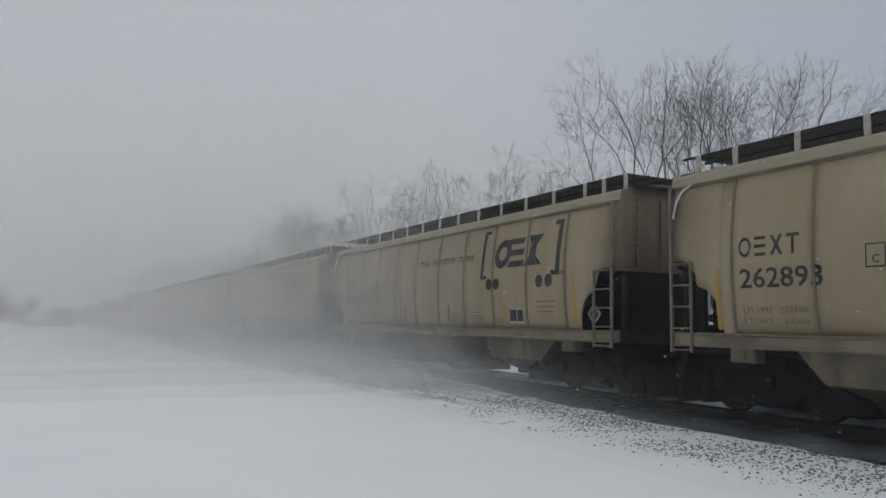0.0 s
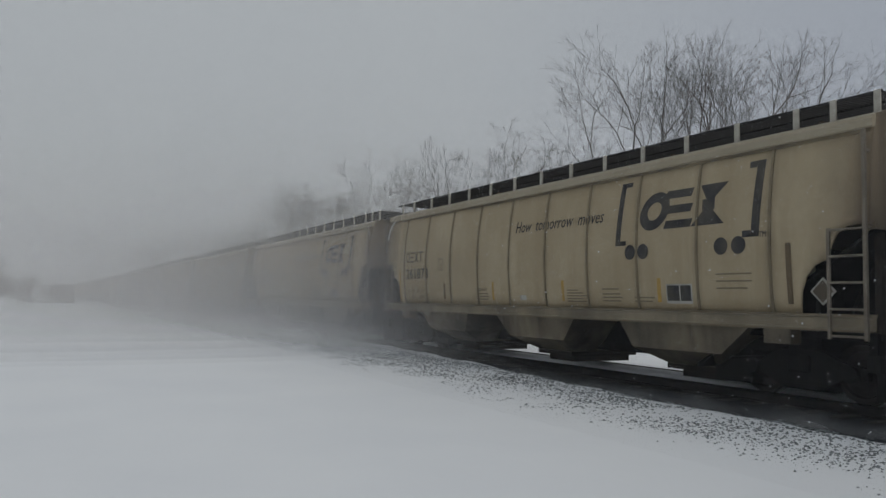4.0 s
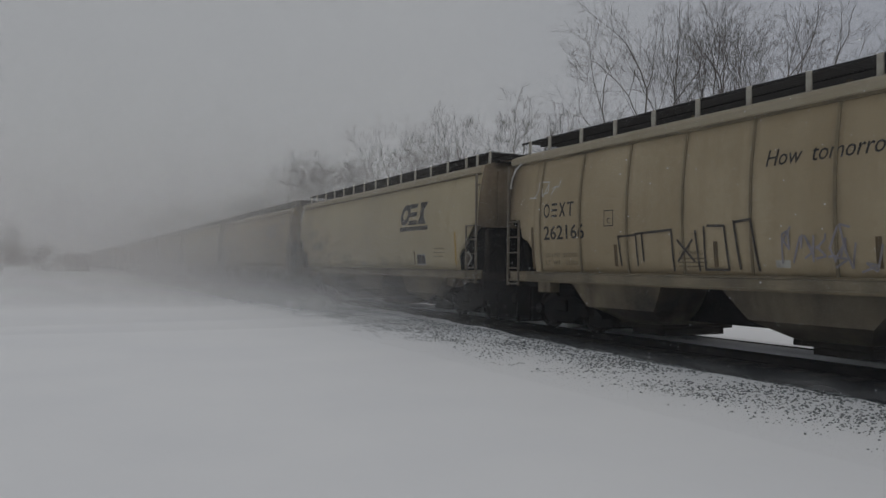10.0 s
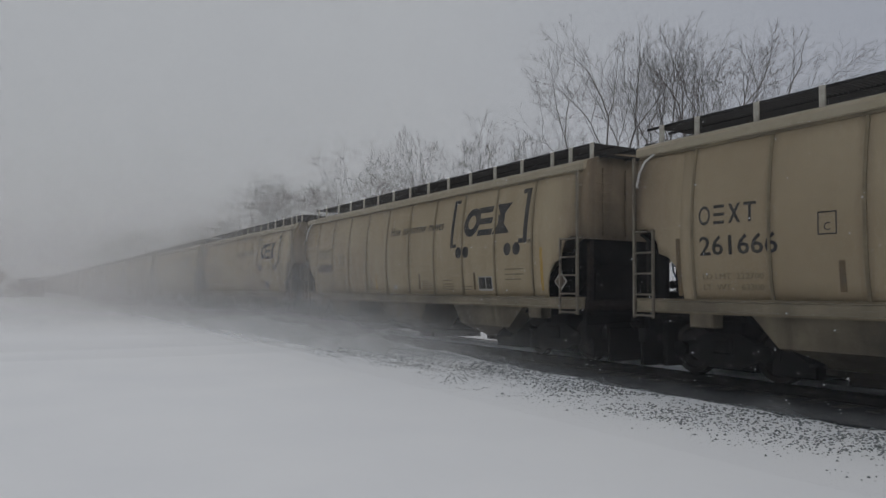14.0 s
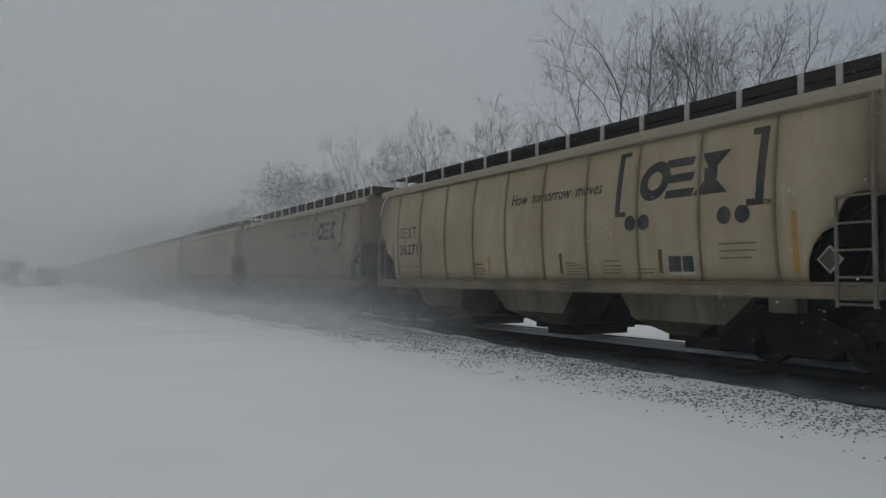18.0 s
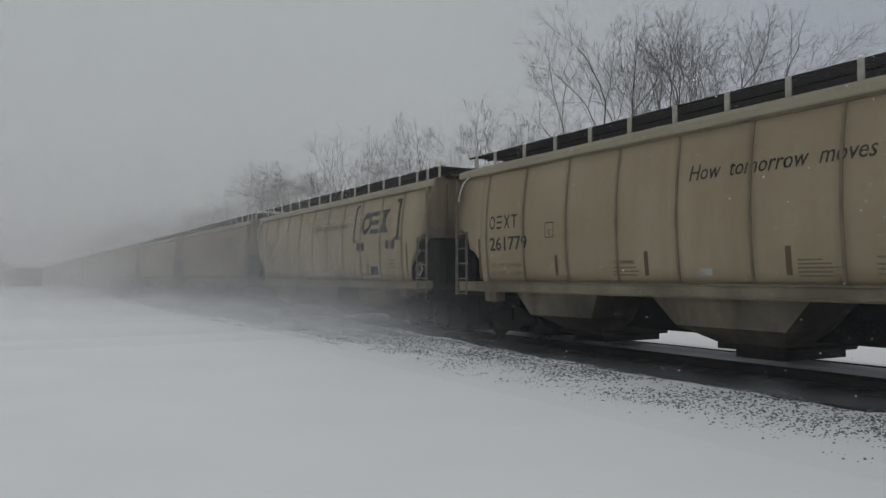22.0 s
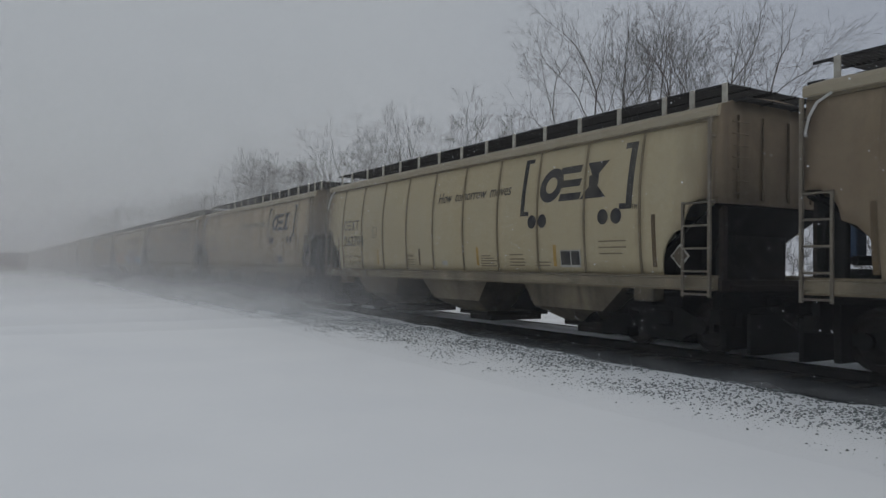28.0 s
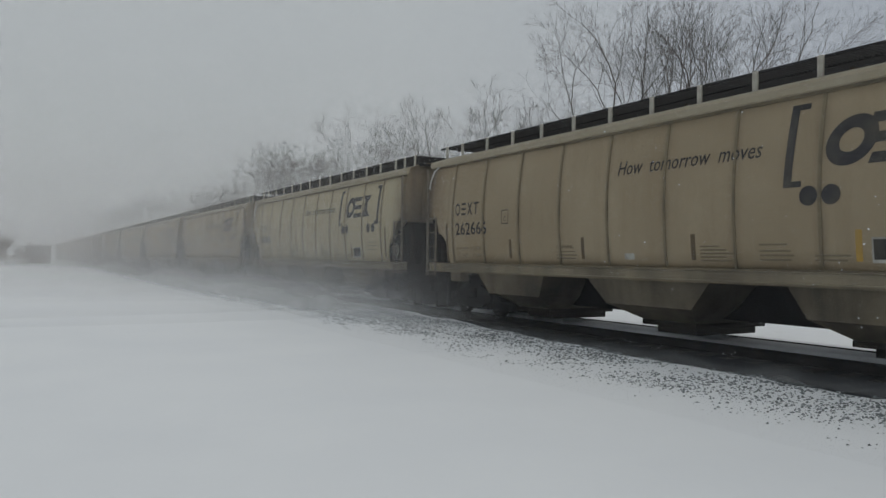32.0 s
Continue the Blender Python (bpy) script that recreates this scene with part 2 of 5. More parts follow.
def veil(name, alpha, scale, low, high, fade_z0, fade_z1, contrast=1.0, fade_lo=None, tone=(0.95, 0.95, 0.955), stretch=(1, 1, 1), billow=0.0):
    """Wind-blown snow: a thin scattering sheet, patchy by noise and thinner higher up, with billowing edges."""
    m = bpy.data.materials.new(name)
    m.use_nodes = True
    n, l = m.node_tree.nodes, m.node_tree.links
    n.clear()
    tc = n.new("ShaderNodeTexCoord")

    def cloud_noise(sc, detail):
        mp, t = n.new("ShaderNodeMapping"), n.new("ShaderNodeTexNoise")
        mp.inputs["Scale"].default_value = stretch
        t.inputs["Scale"].default_value, t.inputs["Detail"].default_value = sc, detail
        l.new(tc.outputs["Object"], mp.inputs["Vector"])
        l.new(mp.outputs["Vector"], t.inputs["Vector"])
        return t.outputs["Fac"]

    def ramp(source, f0, f1, t0, t1, smooth=True):
        r = n.new("ShaderNodeMapRange")
        if smooth:
            r.interpolation_type = "SMOOTHSTEP"
        r.inputs["From Min"].default_value, r.inputs["From Max"].default_value = f0, f1
        r.inputs["To Min"].default_value, r.inputs["To Max"].default_value = t0, t1
        l.new(source, r.inputs["Value"])
        return r.outputs["Result"]

    def calc(kind, p, q=None):
        x = n.new("ShaderNodeMath")
        x.operation = kind
        l.new(p, x.inputs[0])
        if q is not None:
            l.new(q, x.inputs[1])
        return x.outputs["Value"]

    sep = n.new("ShaderNodeSeparateXYZ")
    l.new(tc.outputs["Object"], sep.inputs["Vector"])
    body = ramp(cloud_noise(scale, 4), low, high, alpha * (1 - contrast), alpha, False)
    z = sep.outputs["Z"]
    wave = cloud_noise(scale * 2.2, 5) if billow else None
    if billow:
        z = calc("ADD", z, ramp(wave, 0.2, 0.8, -billow, billow, False))
    fac = calc("MULTIPLY", body, ramp(z, fade_z0, fade_z1, 1, 0))
    if fade_lo:                       # thins out towards the sheet's two ends as well
        y = calc("ABSOLUTE", sep.outputs["Y"])
        if billow:
            y = calc("ADD", y, ramp(wave, 0.2, 0.8, -4 * billow, 4 * billow, False))
        fac = calc("MULTIPLY", fac, ramp(y, fade_lo[0], fade_lo[1], 1, 0))
    clear, d, tr, half, x, o = (n.new("ShaderNode" + k) for k in ("BsdfTransparent", "BsdfDiffuse", "BsdfTranslucent", "MixShader", "MixShader", "OutputMaterial"))
    for sh in (d, tr):
        sh.inputs["Color"].default_value = (*tone, 1)
    half.inputs[0].default_value = 0.5
    l.new(d.outputs[0], half.inputs[1])
    l.new(tr.outputs[0], half.inputs[2])
    l.new(fac, x.inputs[0])
    l.new(clear.outputs[0], x.inputs[1])
    l.new(half.outputs[0], x.inputs[2])
    l.new(x.outputs[0], o.inputs["Surface"])
    return m


# ---------------------------------------------------------------- mesh helpers
def part(name, bm, mat, parent=None, label=""):
    """Links a bmesh as one mesh object under a thing or a part."""
    me = bpy.data.meshes.new(name)
    bm.to_mesh(me)
    bm.free()
    me.materials.append(mat)
    ob = new(name, me)
    ob.parent = parent
    if label:
        ob["label"] = label
    return ob


def twin(ob, parent, x=0.0, y=0.0, z=0.0, name=None):
    """Another part on the same mesh, shifted."""
    o = new(name or ob.name.split(".")[0], ob.data)
    o.parent = parent
    o.location = (x, y, z)
    if "label" in ob:
        o["label"] = ob["label"]
    return o


def empty(name):
    return new(name)


def box(bm, x0, x1, y0, y1, z0, z1, bevel=0.0):
    m = Matrix.LocRotScale(((x0 + x1) / 2, (y0 + y1) / 2, (z0 + z1) / 2), None, (x1 - x0, y1 - y0, z1 - z0))
    g = bmesh.ops.create_cube(bm, size=1, matrix=m)
    if bevel:
        edges = list({e for v in g["verts"] for e in v.link_edges})
        bmesh.ops.bevel(bm, geom=edges, offset=bevel, segments=1, affect="EDGES")
    return bm


def boxed(*a, bevel=0.0):
    return box(bmesh.new(), *a, bevel=bevel)


def rod(bm, a, b, r, n=6, r2=None):
    a, b = Vector(a), Vector(b)
    d = b - a
    m = Matrix.Translation((a + b) / 2) @ d.to_track_quat("Z", "Y").to_matrix().to_4x4()
    bmesh.ops.create_cone(bm, cap_ends=True, segments=n, radius1=r, radius2=r if r2 is None else r2, depth=d.length, matrix=m)
    return bm


def prism(bm, pts, x0, x1):
    """A polygon of (y, z) points, extruded from x0 to x1."""
    a = [bm.verts.new((x0, y, z)) for y, z in pts]
    b = [bm.verts.new((x1, y, z)) for y, z in pts]
    bm.faces.new(a)
    bm.faces.new(b[::-1])
    for i in range(len(pts)):
        j = (i + 1) % len(pts)
        bm.faces.new((a[j], a[i], b[i], b[j]))
    bmesh.ops.recalc_face_normals(bm, faces=bm.faces)
    return bm


def loft(bm, rings, closed=True, caps=True):
    """Joins rings of equal length into a skin."""
    vs = [[bm.verts.new(p) for p in ring] for ring in rings]
    n = len(vs[0])
    for a, b in zip(vs, vs[1:]):
        for i in range(n if closed else n - 1):
            j = (i + 1) % n
            bm.faces.new((a[i], a[j], b[j], b[i]))
    if caps:
        bm.faces.new(vs[0][::-1])
        bm.faces.new(vs[-1])
    bmesh.ops.recalc_face_normals(bm, faces=bm.faces)
    return bm


def words(text, size, slant=0.0, width=1.0, bold=0.0):
    """A text as a flat mesh, in the plane x = 0, reading from +y to -y (seen from -x), its left foot at the origin."""
    c = bpy.data.curves.new("words", "FONT")
    c.body, c.size, c.shear, c.extrude, c.offset, c.resolution_u = text, size, slant, 0.002, bold, 2
    ob = bpy.data.objects.new("words", c)
    scene.collection.objects.link(ob)
    bpy.context.view_layer.update()
    me = bpy.data.meshes.new_from_object(ob.evaluated_get(bpy.context.evaluated_depsgraph_get()))
    bpy.data.objects.remove(ob)
    me.transform(Matrix(((0, 0, -1, 0), (-width, 0, 0, 0), (0, 1, 0, 0), (0, 0, 0, 1))))
    return me


# ---------------------------------------------------------------- ground and track
TRACK_X = 11.86                 # middle of the track
SNOW_Z = -0.32


def cover_z(x, y):
    """The height of the snow cover, thin on the near side of the track bed and farther in where the wind drops."""
    z = SNOW_Z
    if x < 6:
        z += 0.035 * noise.noise((x * 0.13, y * 0.09, 0)) + 0.02 * noise.noise((x * 0.5, y * 0.35, 4))
        if y > 60:
            z += min(0.7, (y - 60) * 0.006) * max(0.0, min(1.0, (4 - x) / 10))
    elif x <= 9.5:
        z += 0.075 * (x - 6) / 3.5 + 0.015 * noise.noise((x * 0.9, y * 0.9, 2))
    elif x < 11:
        k = max(0.0, min(1.0, (y - 9) / 17))
        edge = 9.62 + 1.25 * k * k * (3 - 2 * k) + 0.16 * noise.noise((0, y * 0.55, 6)) + 0.09 * noise.noise((3, y * 1.9, 6))
        bed_z = float(np.interp(x, (9.5, 9.56, 10.11, 10.56), (-0.25, -0.262, -0.2, -0.19)))
        z = bed_z + 0.03 - 0.17 * max(0.0, min(1.0, (x - edge) / 0.2)) + 0.012 * noise.noise((x * 4, y * 4, 1))
    elif x < 14:
        z -= 0.25
    elif abs(x) < 60:
        z += 0.05 * noise.noise((x * 0.3, y * 0.2, 7))
    return z


def ground():
    xs = [-2500, -900, -300, -120, -60, -35] + [-25 + i * 1.0 for i in range(31)] + [6.5, 7.0, 7.5, 8.0, 8.5, 9.0, 9.4, 9.5, 9.6, 9.7, 9.8, 9.9, 10.0, 10.1, 10.2, 10.32, 10.44, 10.56, 10.68, 10.8, 10.95, 13.7, 14.3, 15, 16, 17.5, 19, 21, 24, 28, 33, 40, 60, 120, 300, 900, 2500]
    ys = [-2500, -900, -300, -100, -40] + [-20 + i * 1.0 for i in range(22)] + [1.4 + i * 0.3 for i in range(131)] + [41 + i for i in range(20)] + [63, 67, 72, 78, 85, 95, 110, 130, 160, 200, 260, 340, 480, 800, 1400, 2500]
    bm = bmesh.new()
    grid = [[bm.verts.new((x, y, cover_z(x, y))) for x in xs] for y in ys]
    for a, b in zip(grid, grid[1:]):
        for i in range(len(xs) - 1):
            bm.faces.new((a[i], a[i + 1], b[i + 1], b[i]))
    for f in bm.faces:
        f.smooth = True
    return tagged(part("ground", bm, snow), "wide field of smooth fresh snow", "ground", kind="structure")


ground()


def ballast_bed():
    bm = bmesh.new()
    prof = [(-2.45, -0.45), (-2.3, -0.27), (-1.75, -0.2), (-1.3, -0.19), (1.3, -0.19), (1.75, -0.2), (2.3, -0.27), (2.5, -0.45)]
    ys = [-700, -200, -60, -20] + [i * 1.5 for i in range(60)] + [100, 130, 200, 400, 900]
    loft(bm, [[(x + 0.05 * noise.noise((y * 0.7, x, 3)), y, z + 0.02 * noise.noise((x * 2, y * 1.3, 0))) for x, z in prof] for y in ys])
    ob = tagged(part("ballast_bed", bm, ballast_mat), "dark crushed-stone track bed swept clear of snow", "track bed", kind="structure")
    ob.location.x = TRACK_X
    return ob


bed = ballast_bed()


def stones():
    """Crushed stone that sticks out of the thin snow on the shoulder."""
    rng = np.random.default_rng(5)
    base = np.array([(1, 0, 0), (-1, 0, 0), (0, 1, 0), (0, -1, 0), (0, 0, 1), (0, 0, -0.6)])
    tri = np.array([(0, 2, 4), (2, 1, 4), (1, 3, 4), (3, 0, 4), (2, 0, 5), (1, 2, 5), (3, 1, 5), (0, 3, 5)])
    n = 62000
    y = 1.5 + 88 * rng.random(n) ** 1.9
    w = rng.random(n) ** 1.4
    x = 10.05 - w * 2.9 + rng.normal(0, 0.08, n)
    patch = np.array([noise.noise((a * 0.8, b * 0.5, 9)) + 0.5 * noise.noise((a * 2.6, b * 2.1, 3)) for a, b in zip(x, y)])
    keep = patch + rng.normal(0, 0.3, n) > -0.3 + 0.8 * w * w
    x, y, w = x[keep], y[keep], w[keep]
    n = len(x)
    size = (0.008 + 0.018 * rng.random(n) ** 2.2) * (1.1 - 0.3 * w)
    a = rng.random(n) * 6.28
    jitter = base[None] * (0.6 + 0.8 * rng.random((n, 6, 1)))
    c, s = np.cos(a)[:, None], np.sin(a)[:, None]
    px = (jitter[:, :, 0] * c - jitter[:, :, 1] * s) * size[:, None] * 1.3 + x[:, None]
    py = (jitter[:, :, 0] * s + jitter[:, :, 1] * c) * size[:, None] + y[:, None]
    ground_z = np.array([max(cover_z(p, q), -0.27 if p > 9.7 else -1) for p, q in zip(x, y)])
    pz = jitter[:, :, 2] * size[:, None] * 0.75 + (ground_z + size * rng.uniform(0.0, 0.35, n))[:, None]
    me = bpy.data.meshes.new("ballast_stones")
    me.from_pydata(np.stack([px, py, pz], -1).reshape(-1, 3).tolist(), [], (tri[None] + 6 * np.arange(n)[:, None, None]).reshape(-1, 3).tolist())
    me.materials.append(stone_mat)
    return tagged(new("ballast_stones", me), "dark crushed stones poking through thin snow beside the track", "gravel", kind="stuff")


stones()


def trackside_drift():
    """Blown snow that fills the track between the rails and beyond them."""
    bm = bmesh.new()
    prof = [(0.3, -0.26), (0.36, -0.07), (0.45, -0.04), (0.55, -0.03), (0.7, -0.016), (0.85, -0.02), (1.4, -0.06), (2.2, -0.12), (2.9, -0.4)]
    ys = [-200, -60, -20] + [i * 1.5 for i in range(60)] + [100, 130, 200, 400, 900]
    loft(bm, [[(x + 0.03 * noise.noise((y * 0.7, x, 3)), y, z + 0.012 * noise.noise((x * 2, y * 0.6, 0))) for x, z in prof] for y in ys])
    ob = tagged(part("snow_between_rails", bm, snow), "wind-packed snow filling the track between the rails", "snow drift", kind="structure")
    ob.location.x = TRACK_X


trackside_drift()


def track():
    root = tagged(empty("track"), "steel railway track on wooden ties", "railway track", kind="structure")
    root.location = (TRACK_X, 0, 0)
    prof = [(-0.07, -0.185), (0.07, -0.185), (0.07, -0.17), (0.012, -0.155), (0.012, -0.045), (0.036, -0.035), (0.036, -0.006), (0.028, 0), (-0.028, 0), (-0.036, -0.006), (-0.036, -0.035), (-0.012, -0.045), (-0.012, -0.155), (-0.07, -0.17)]
    bm = loft(bmesh.new(), [[(x, y, z) for x, z in prof] for y in (-800, 900)])
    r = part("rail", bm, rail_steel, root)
    r.location.x = -0.755
    twin(r, root, 0.755)
    tie = part("tie", boxed(-1.28, 1.28, -0.11, 0.11, -0.36, -0.172, bevel=0.012), tie_mat, root)
    for i in range(1, 130):
        twin(tie, root, 0, i * 0.53, 0.004 * math.sin(i * 2.3))


track()


# ---------------------------------------------------------------- covered hopper cars
def side_x(z):
    """How far the bowed side sheet stands out from the car's middle at the height z."""
    pts = [(1.36, 1.56), (2.0, 1.628), (2.6, 1.648), (3.3, 1.61), (4.06, 1.49)]
    if z <= pts[0][0]:
        return pts[0][1]
    for (a, xa), (b, xb) in zip(pts, pts[1:]):
        if z <= b:
            k = (z - a) / (b - a)
            return xa + (xb - xa) * k + 0.01 * math.sin(math.pi * k)
    return pts[-1][1]


def conform(bm, lift=0.006):
    """Bends a flat marking in the y-z plane on to the bowed side."""
    zs = [v.co.z for v in bm.verts]
    z = math.ceil(min(zs) / 0.12) * 0.12
    while z < max(zs):
        bmesh.ops.bisect_plane(bm, geom=bm.verts[:] + bm.edges[:] + bm.faces[:], plane_co=(0, 0, z), plane_no=(0, 0, 1))
        z += 0.12
    for v in bm.verts:
        v.co.x += -side_x(v.co.z) - lift
    return bm


def flat(bm, *polygons, x=0.0):
    for p in polygons:
        f = bm.faces.new([bm.verts.new((x, y, z)) for y, z in p])
        f.normal_update()
        if f.normal.x > 0:
            f.normal_flip()
    return bm


def rect(y0, y1, z0, z1, lean=0.0):
    """A rectangle whose top leans towards -y."""
    return [(y0, z0), (y1, z0), (y1 - lean, z1), (y0 - lean, z1)]


def disc(y, z, r, n=20, ry=None):
    return [(y + (ry or r) * math.cos(6.2832 * i / n), z + r * math.sin(6.2832 * i / n)) for i in range(n)]


def ring(bm, y, z, r0, r1, a0=0, a1=360, n=28, squash=1.0, lean=0.0):
    ang = [radians(a0 + (a1 - a0) * i / n) for i in range(n + 1)]
    for a, b in zip(ang, ang[1:]):
        q = [(r * squash * math.cos(t), r * math.sin(t)) for r, t in ((r0, a), (r1, a), (r1, b), (r0, b))]
        flat(bm, [(y + c - lean * s, z + s) for c, s in q])
    return bm


def decal(name, bm, mat, parent, label="", lift=0.006):
    return part(name, conform(bm, lift), mat, parent, label)


def lettering(name, text, y, z, width, height, mat, parent, slant=0.0, bold=0.0, label=""):
    """Words that start at (y, z) and run towards -y over the given width, with capitals of the given height."""
    me = words(text, 1.0, slant, 1.0, bold)
    ys = [v.co.y for v in me.vertices]
    zs = [v.co.z for v in me.vertices]
    ky, kz = width / (max(ys) - min(ys)), height / (max(zs) - min(zs))
    bm = bmesh.new()
    bm.from_mesh(me)
    bpy.data.meshes.remove(me)
    for v in bm.verts:
        v.co = (v.co.x, y + (v.co.y - max(ys)) * ky, z + (v.co.z - min(zs)) * kz)
    return decal(name, bm, mat, parent, label)


def side_sheet(length, notch, sign):
    """The bowed side with its corners cut away at both ends."""
    half = length / 2
    us = sorted({u for u, _ in notch} | {length - u for u, _ in notch} | {notch[-1][0] + (length - 2 * notch[-1][0]) * i / 40 for i in range(41)})

    def low(u):
        u = min(u, length - u)
        for (a, za), (b, zb) in zip(notch, notch[1:]):
            if a <= u <= b:
                return za + (zb - za) * (u - a) / (b - a)
        return notch[-1][1]

    bm = bmesh.new()
    cols, back = [], []
    for u in us:
        zl = low(u)
        zz = [zl + (4.06 - zl) * k / 9 for k in range(10)]
        cols.append([bm.verts.new((sign * side_x(z), u - half, z)) for z in zz])
        back.append([bm.verts.new((sign * (side_x(z) - 0.03), u - half, z)) for z in zz])
    for g in (cols, back):
        for a, b in zip(g, g[1:]):
            for k in range(9):
                f = bm.faces.new((a[k], b[k], b[k + 1], a[k + 1]))
                f.smooth = True
    for k in (0, 9):
        for i in range(len(us) - 1):
            bm.faces.new((cols[i][k], cols[i + 1][k], back[i + 1][k], back[i][k]))
    for i in (0, -1):
        for k in range(9):
            bm.faces.new((cols[i][k], cols[i][k + 1], back[i][k + 1], back[i][k]))
    bmesh.ops.recalc_face_normals(bm, faces=bm.faces)
    return bm


def bogie(parent, y):
    bm = boxed(-1.15, 1.15, -0.2, 0.2, 0.42, 0.7, bevel=0.03)
    for sx in (-1, 1):
        for dy in (-0.12, 0, 0.12):
            rod(bm, (sx * 1.0, dy, 0.24), (sx * 1.0, dy, 0.44), 0.055, 8)
    box(bm, -0.93, 0.93, -0.52, 0.52, 0.13, 0.5, bevel=0.03)
    b = part("bogie", bm, black_steel, parent)
    b.location.y = y
    for sx in (-1, 1):
        bm = bmesh.new()
        top = [(-1.12, 0.38), (-1.12, 0.56), (-0.72, 0.62), (-0.34, 0.78), (0.34, 0.78), (0.72, 0.62), (1.12, 0.56), (1.12, 0.38), (0.72, 0.36), (0.38, 0.19), (-0.38, 0.19), (-0.72, 0.36)]
        prism(bm, top, sx * 0.95, sx * 1.07)
        for dy in (-0.89, 0.89):
            rod(bm, (sx * 0.98, dy, 0.457), (sx * 1.16, dy, 0.457), 0.13, 12)
        part("side_frame", bm, black_steel, b)
    prof = [(0.5, 0.08), (0.55, 0.1), (0.68, 0.12), (0.7, 0.25), (0.69, 0.38), (0.685, 0.485), (0.715, 0.48), (0.725, 0.457), (0.82, 0.452), (0.82, 0.37), (0.775, 0.34), (0.78, 0.22), (0.82, 0.14), (0.84, 0.09), (1.1, 0.075), (1.1, 0.0)]
    prof = [(-x, r) for x, r in prof[::-1]] + prof
    bm = loft(bmesh.new(), [[(x, r * math.cos(6.2832 * i / 28), r * math.sin(6.2832 * i / 28)) for x, r in prof] for i in range(29)], closed=False, caps=False)
    bmesh.ops.remove_doubles(bm, verts=bm.verts, dist=1e-4)
    w = part("wheelset", bm, wheel_steel, b)
    w.location = (0, -0.89, 0.457)
    twin(w, b, 0, 0.89, 0.457)
    return b


def ladder(parent, y0, y1):
    bm = bmesh.new()
    box(bm, -1.7, -1.65, y0 - 0.025, y0 + 0.025, 1.0, 4.0)
    for z in (1.35, 2.6, 3.7):
        box(bm, -1.67, -1.45, y0 - 0.02, y0 + 0.02, z - 0.02, z + 0.02)
    lad = part("ladder", bm, ladder_paint, parent)
    part("stile", boxed(-1.69, -1.65, y1 - 0.022, y1 + 0.022, 1.0, 2.62), ladder_paint, lad)
    rung = None
    for i in range(5):
        z = 1.05 + i * 0.385
        if rung is None:
            rung = part("rung", rod(bmesh.new(), (-1.68, y0, 0), (-1.68, y1, 0), 0.018, 6), ladder_paint, lad)
            rung.location.z = z
        else:
            twin(rung, lad, 0, 0, z)
    return lad


NOTCH = [(0, 2.64), (0.3, 2.64), (0.48, 2.54), (0.58, 2.36), (0.62, 2.18), (0.84, 2.1), (1.0, 1.94), (1.1, 1.7), (1.13, 1.5), (1.14, 1.36)]
NOTCH_LONG = [(0, 2.95), (0.35, 2.88), (0.7, 2.6), (1.05, 2.2), (1.3, 1.8), (1.45, 1.36)]
NOTCH_SMOOTH = [(0, 2.6), (0.25, 2.6), (0.6, 2.25), (0.65, 2.0), (0.95, 1.95), (1.1, 1.75), (1.12, 1.5), (1.13, 1.36)]


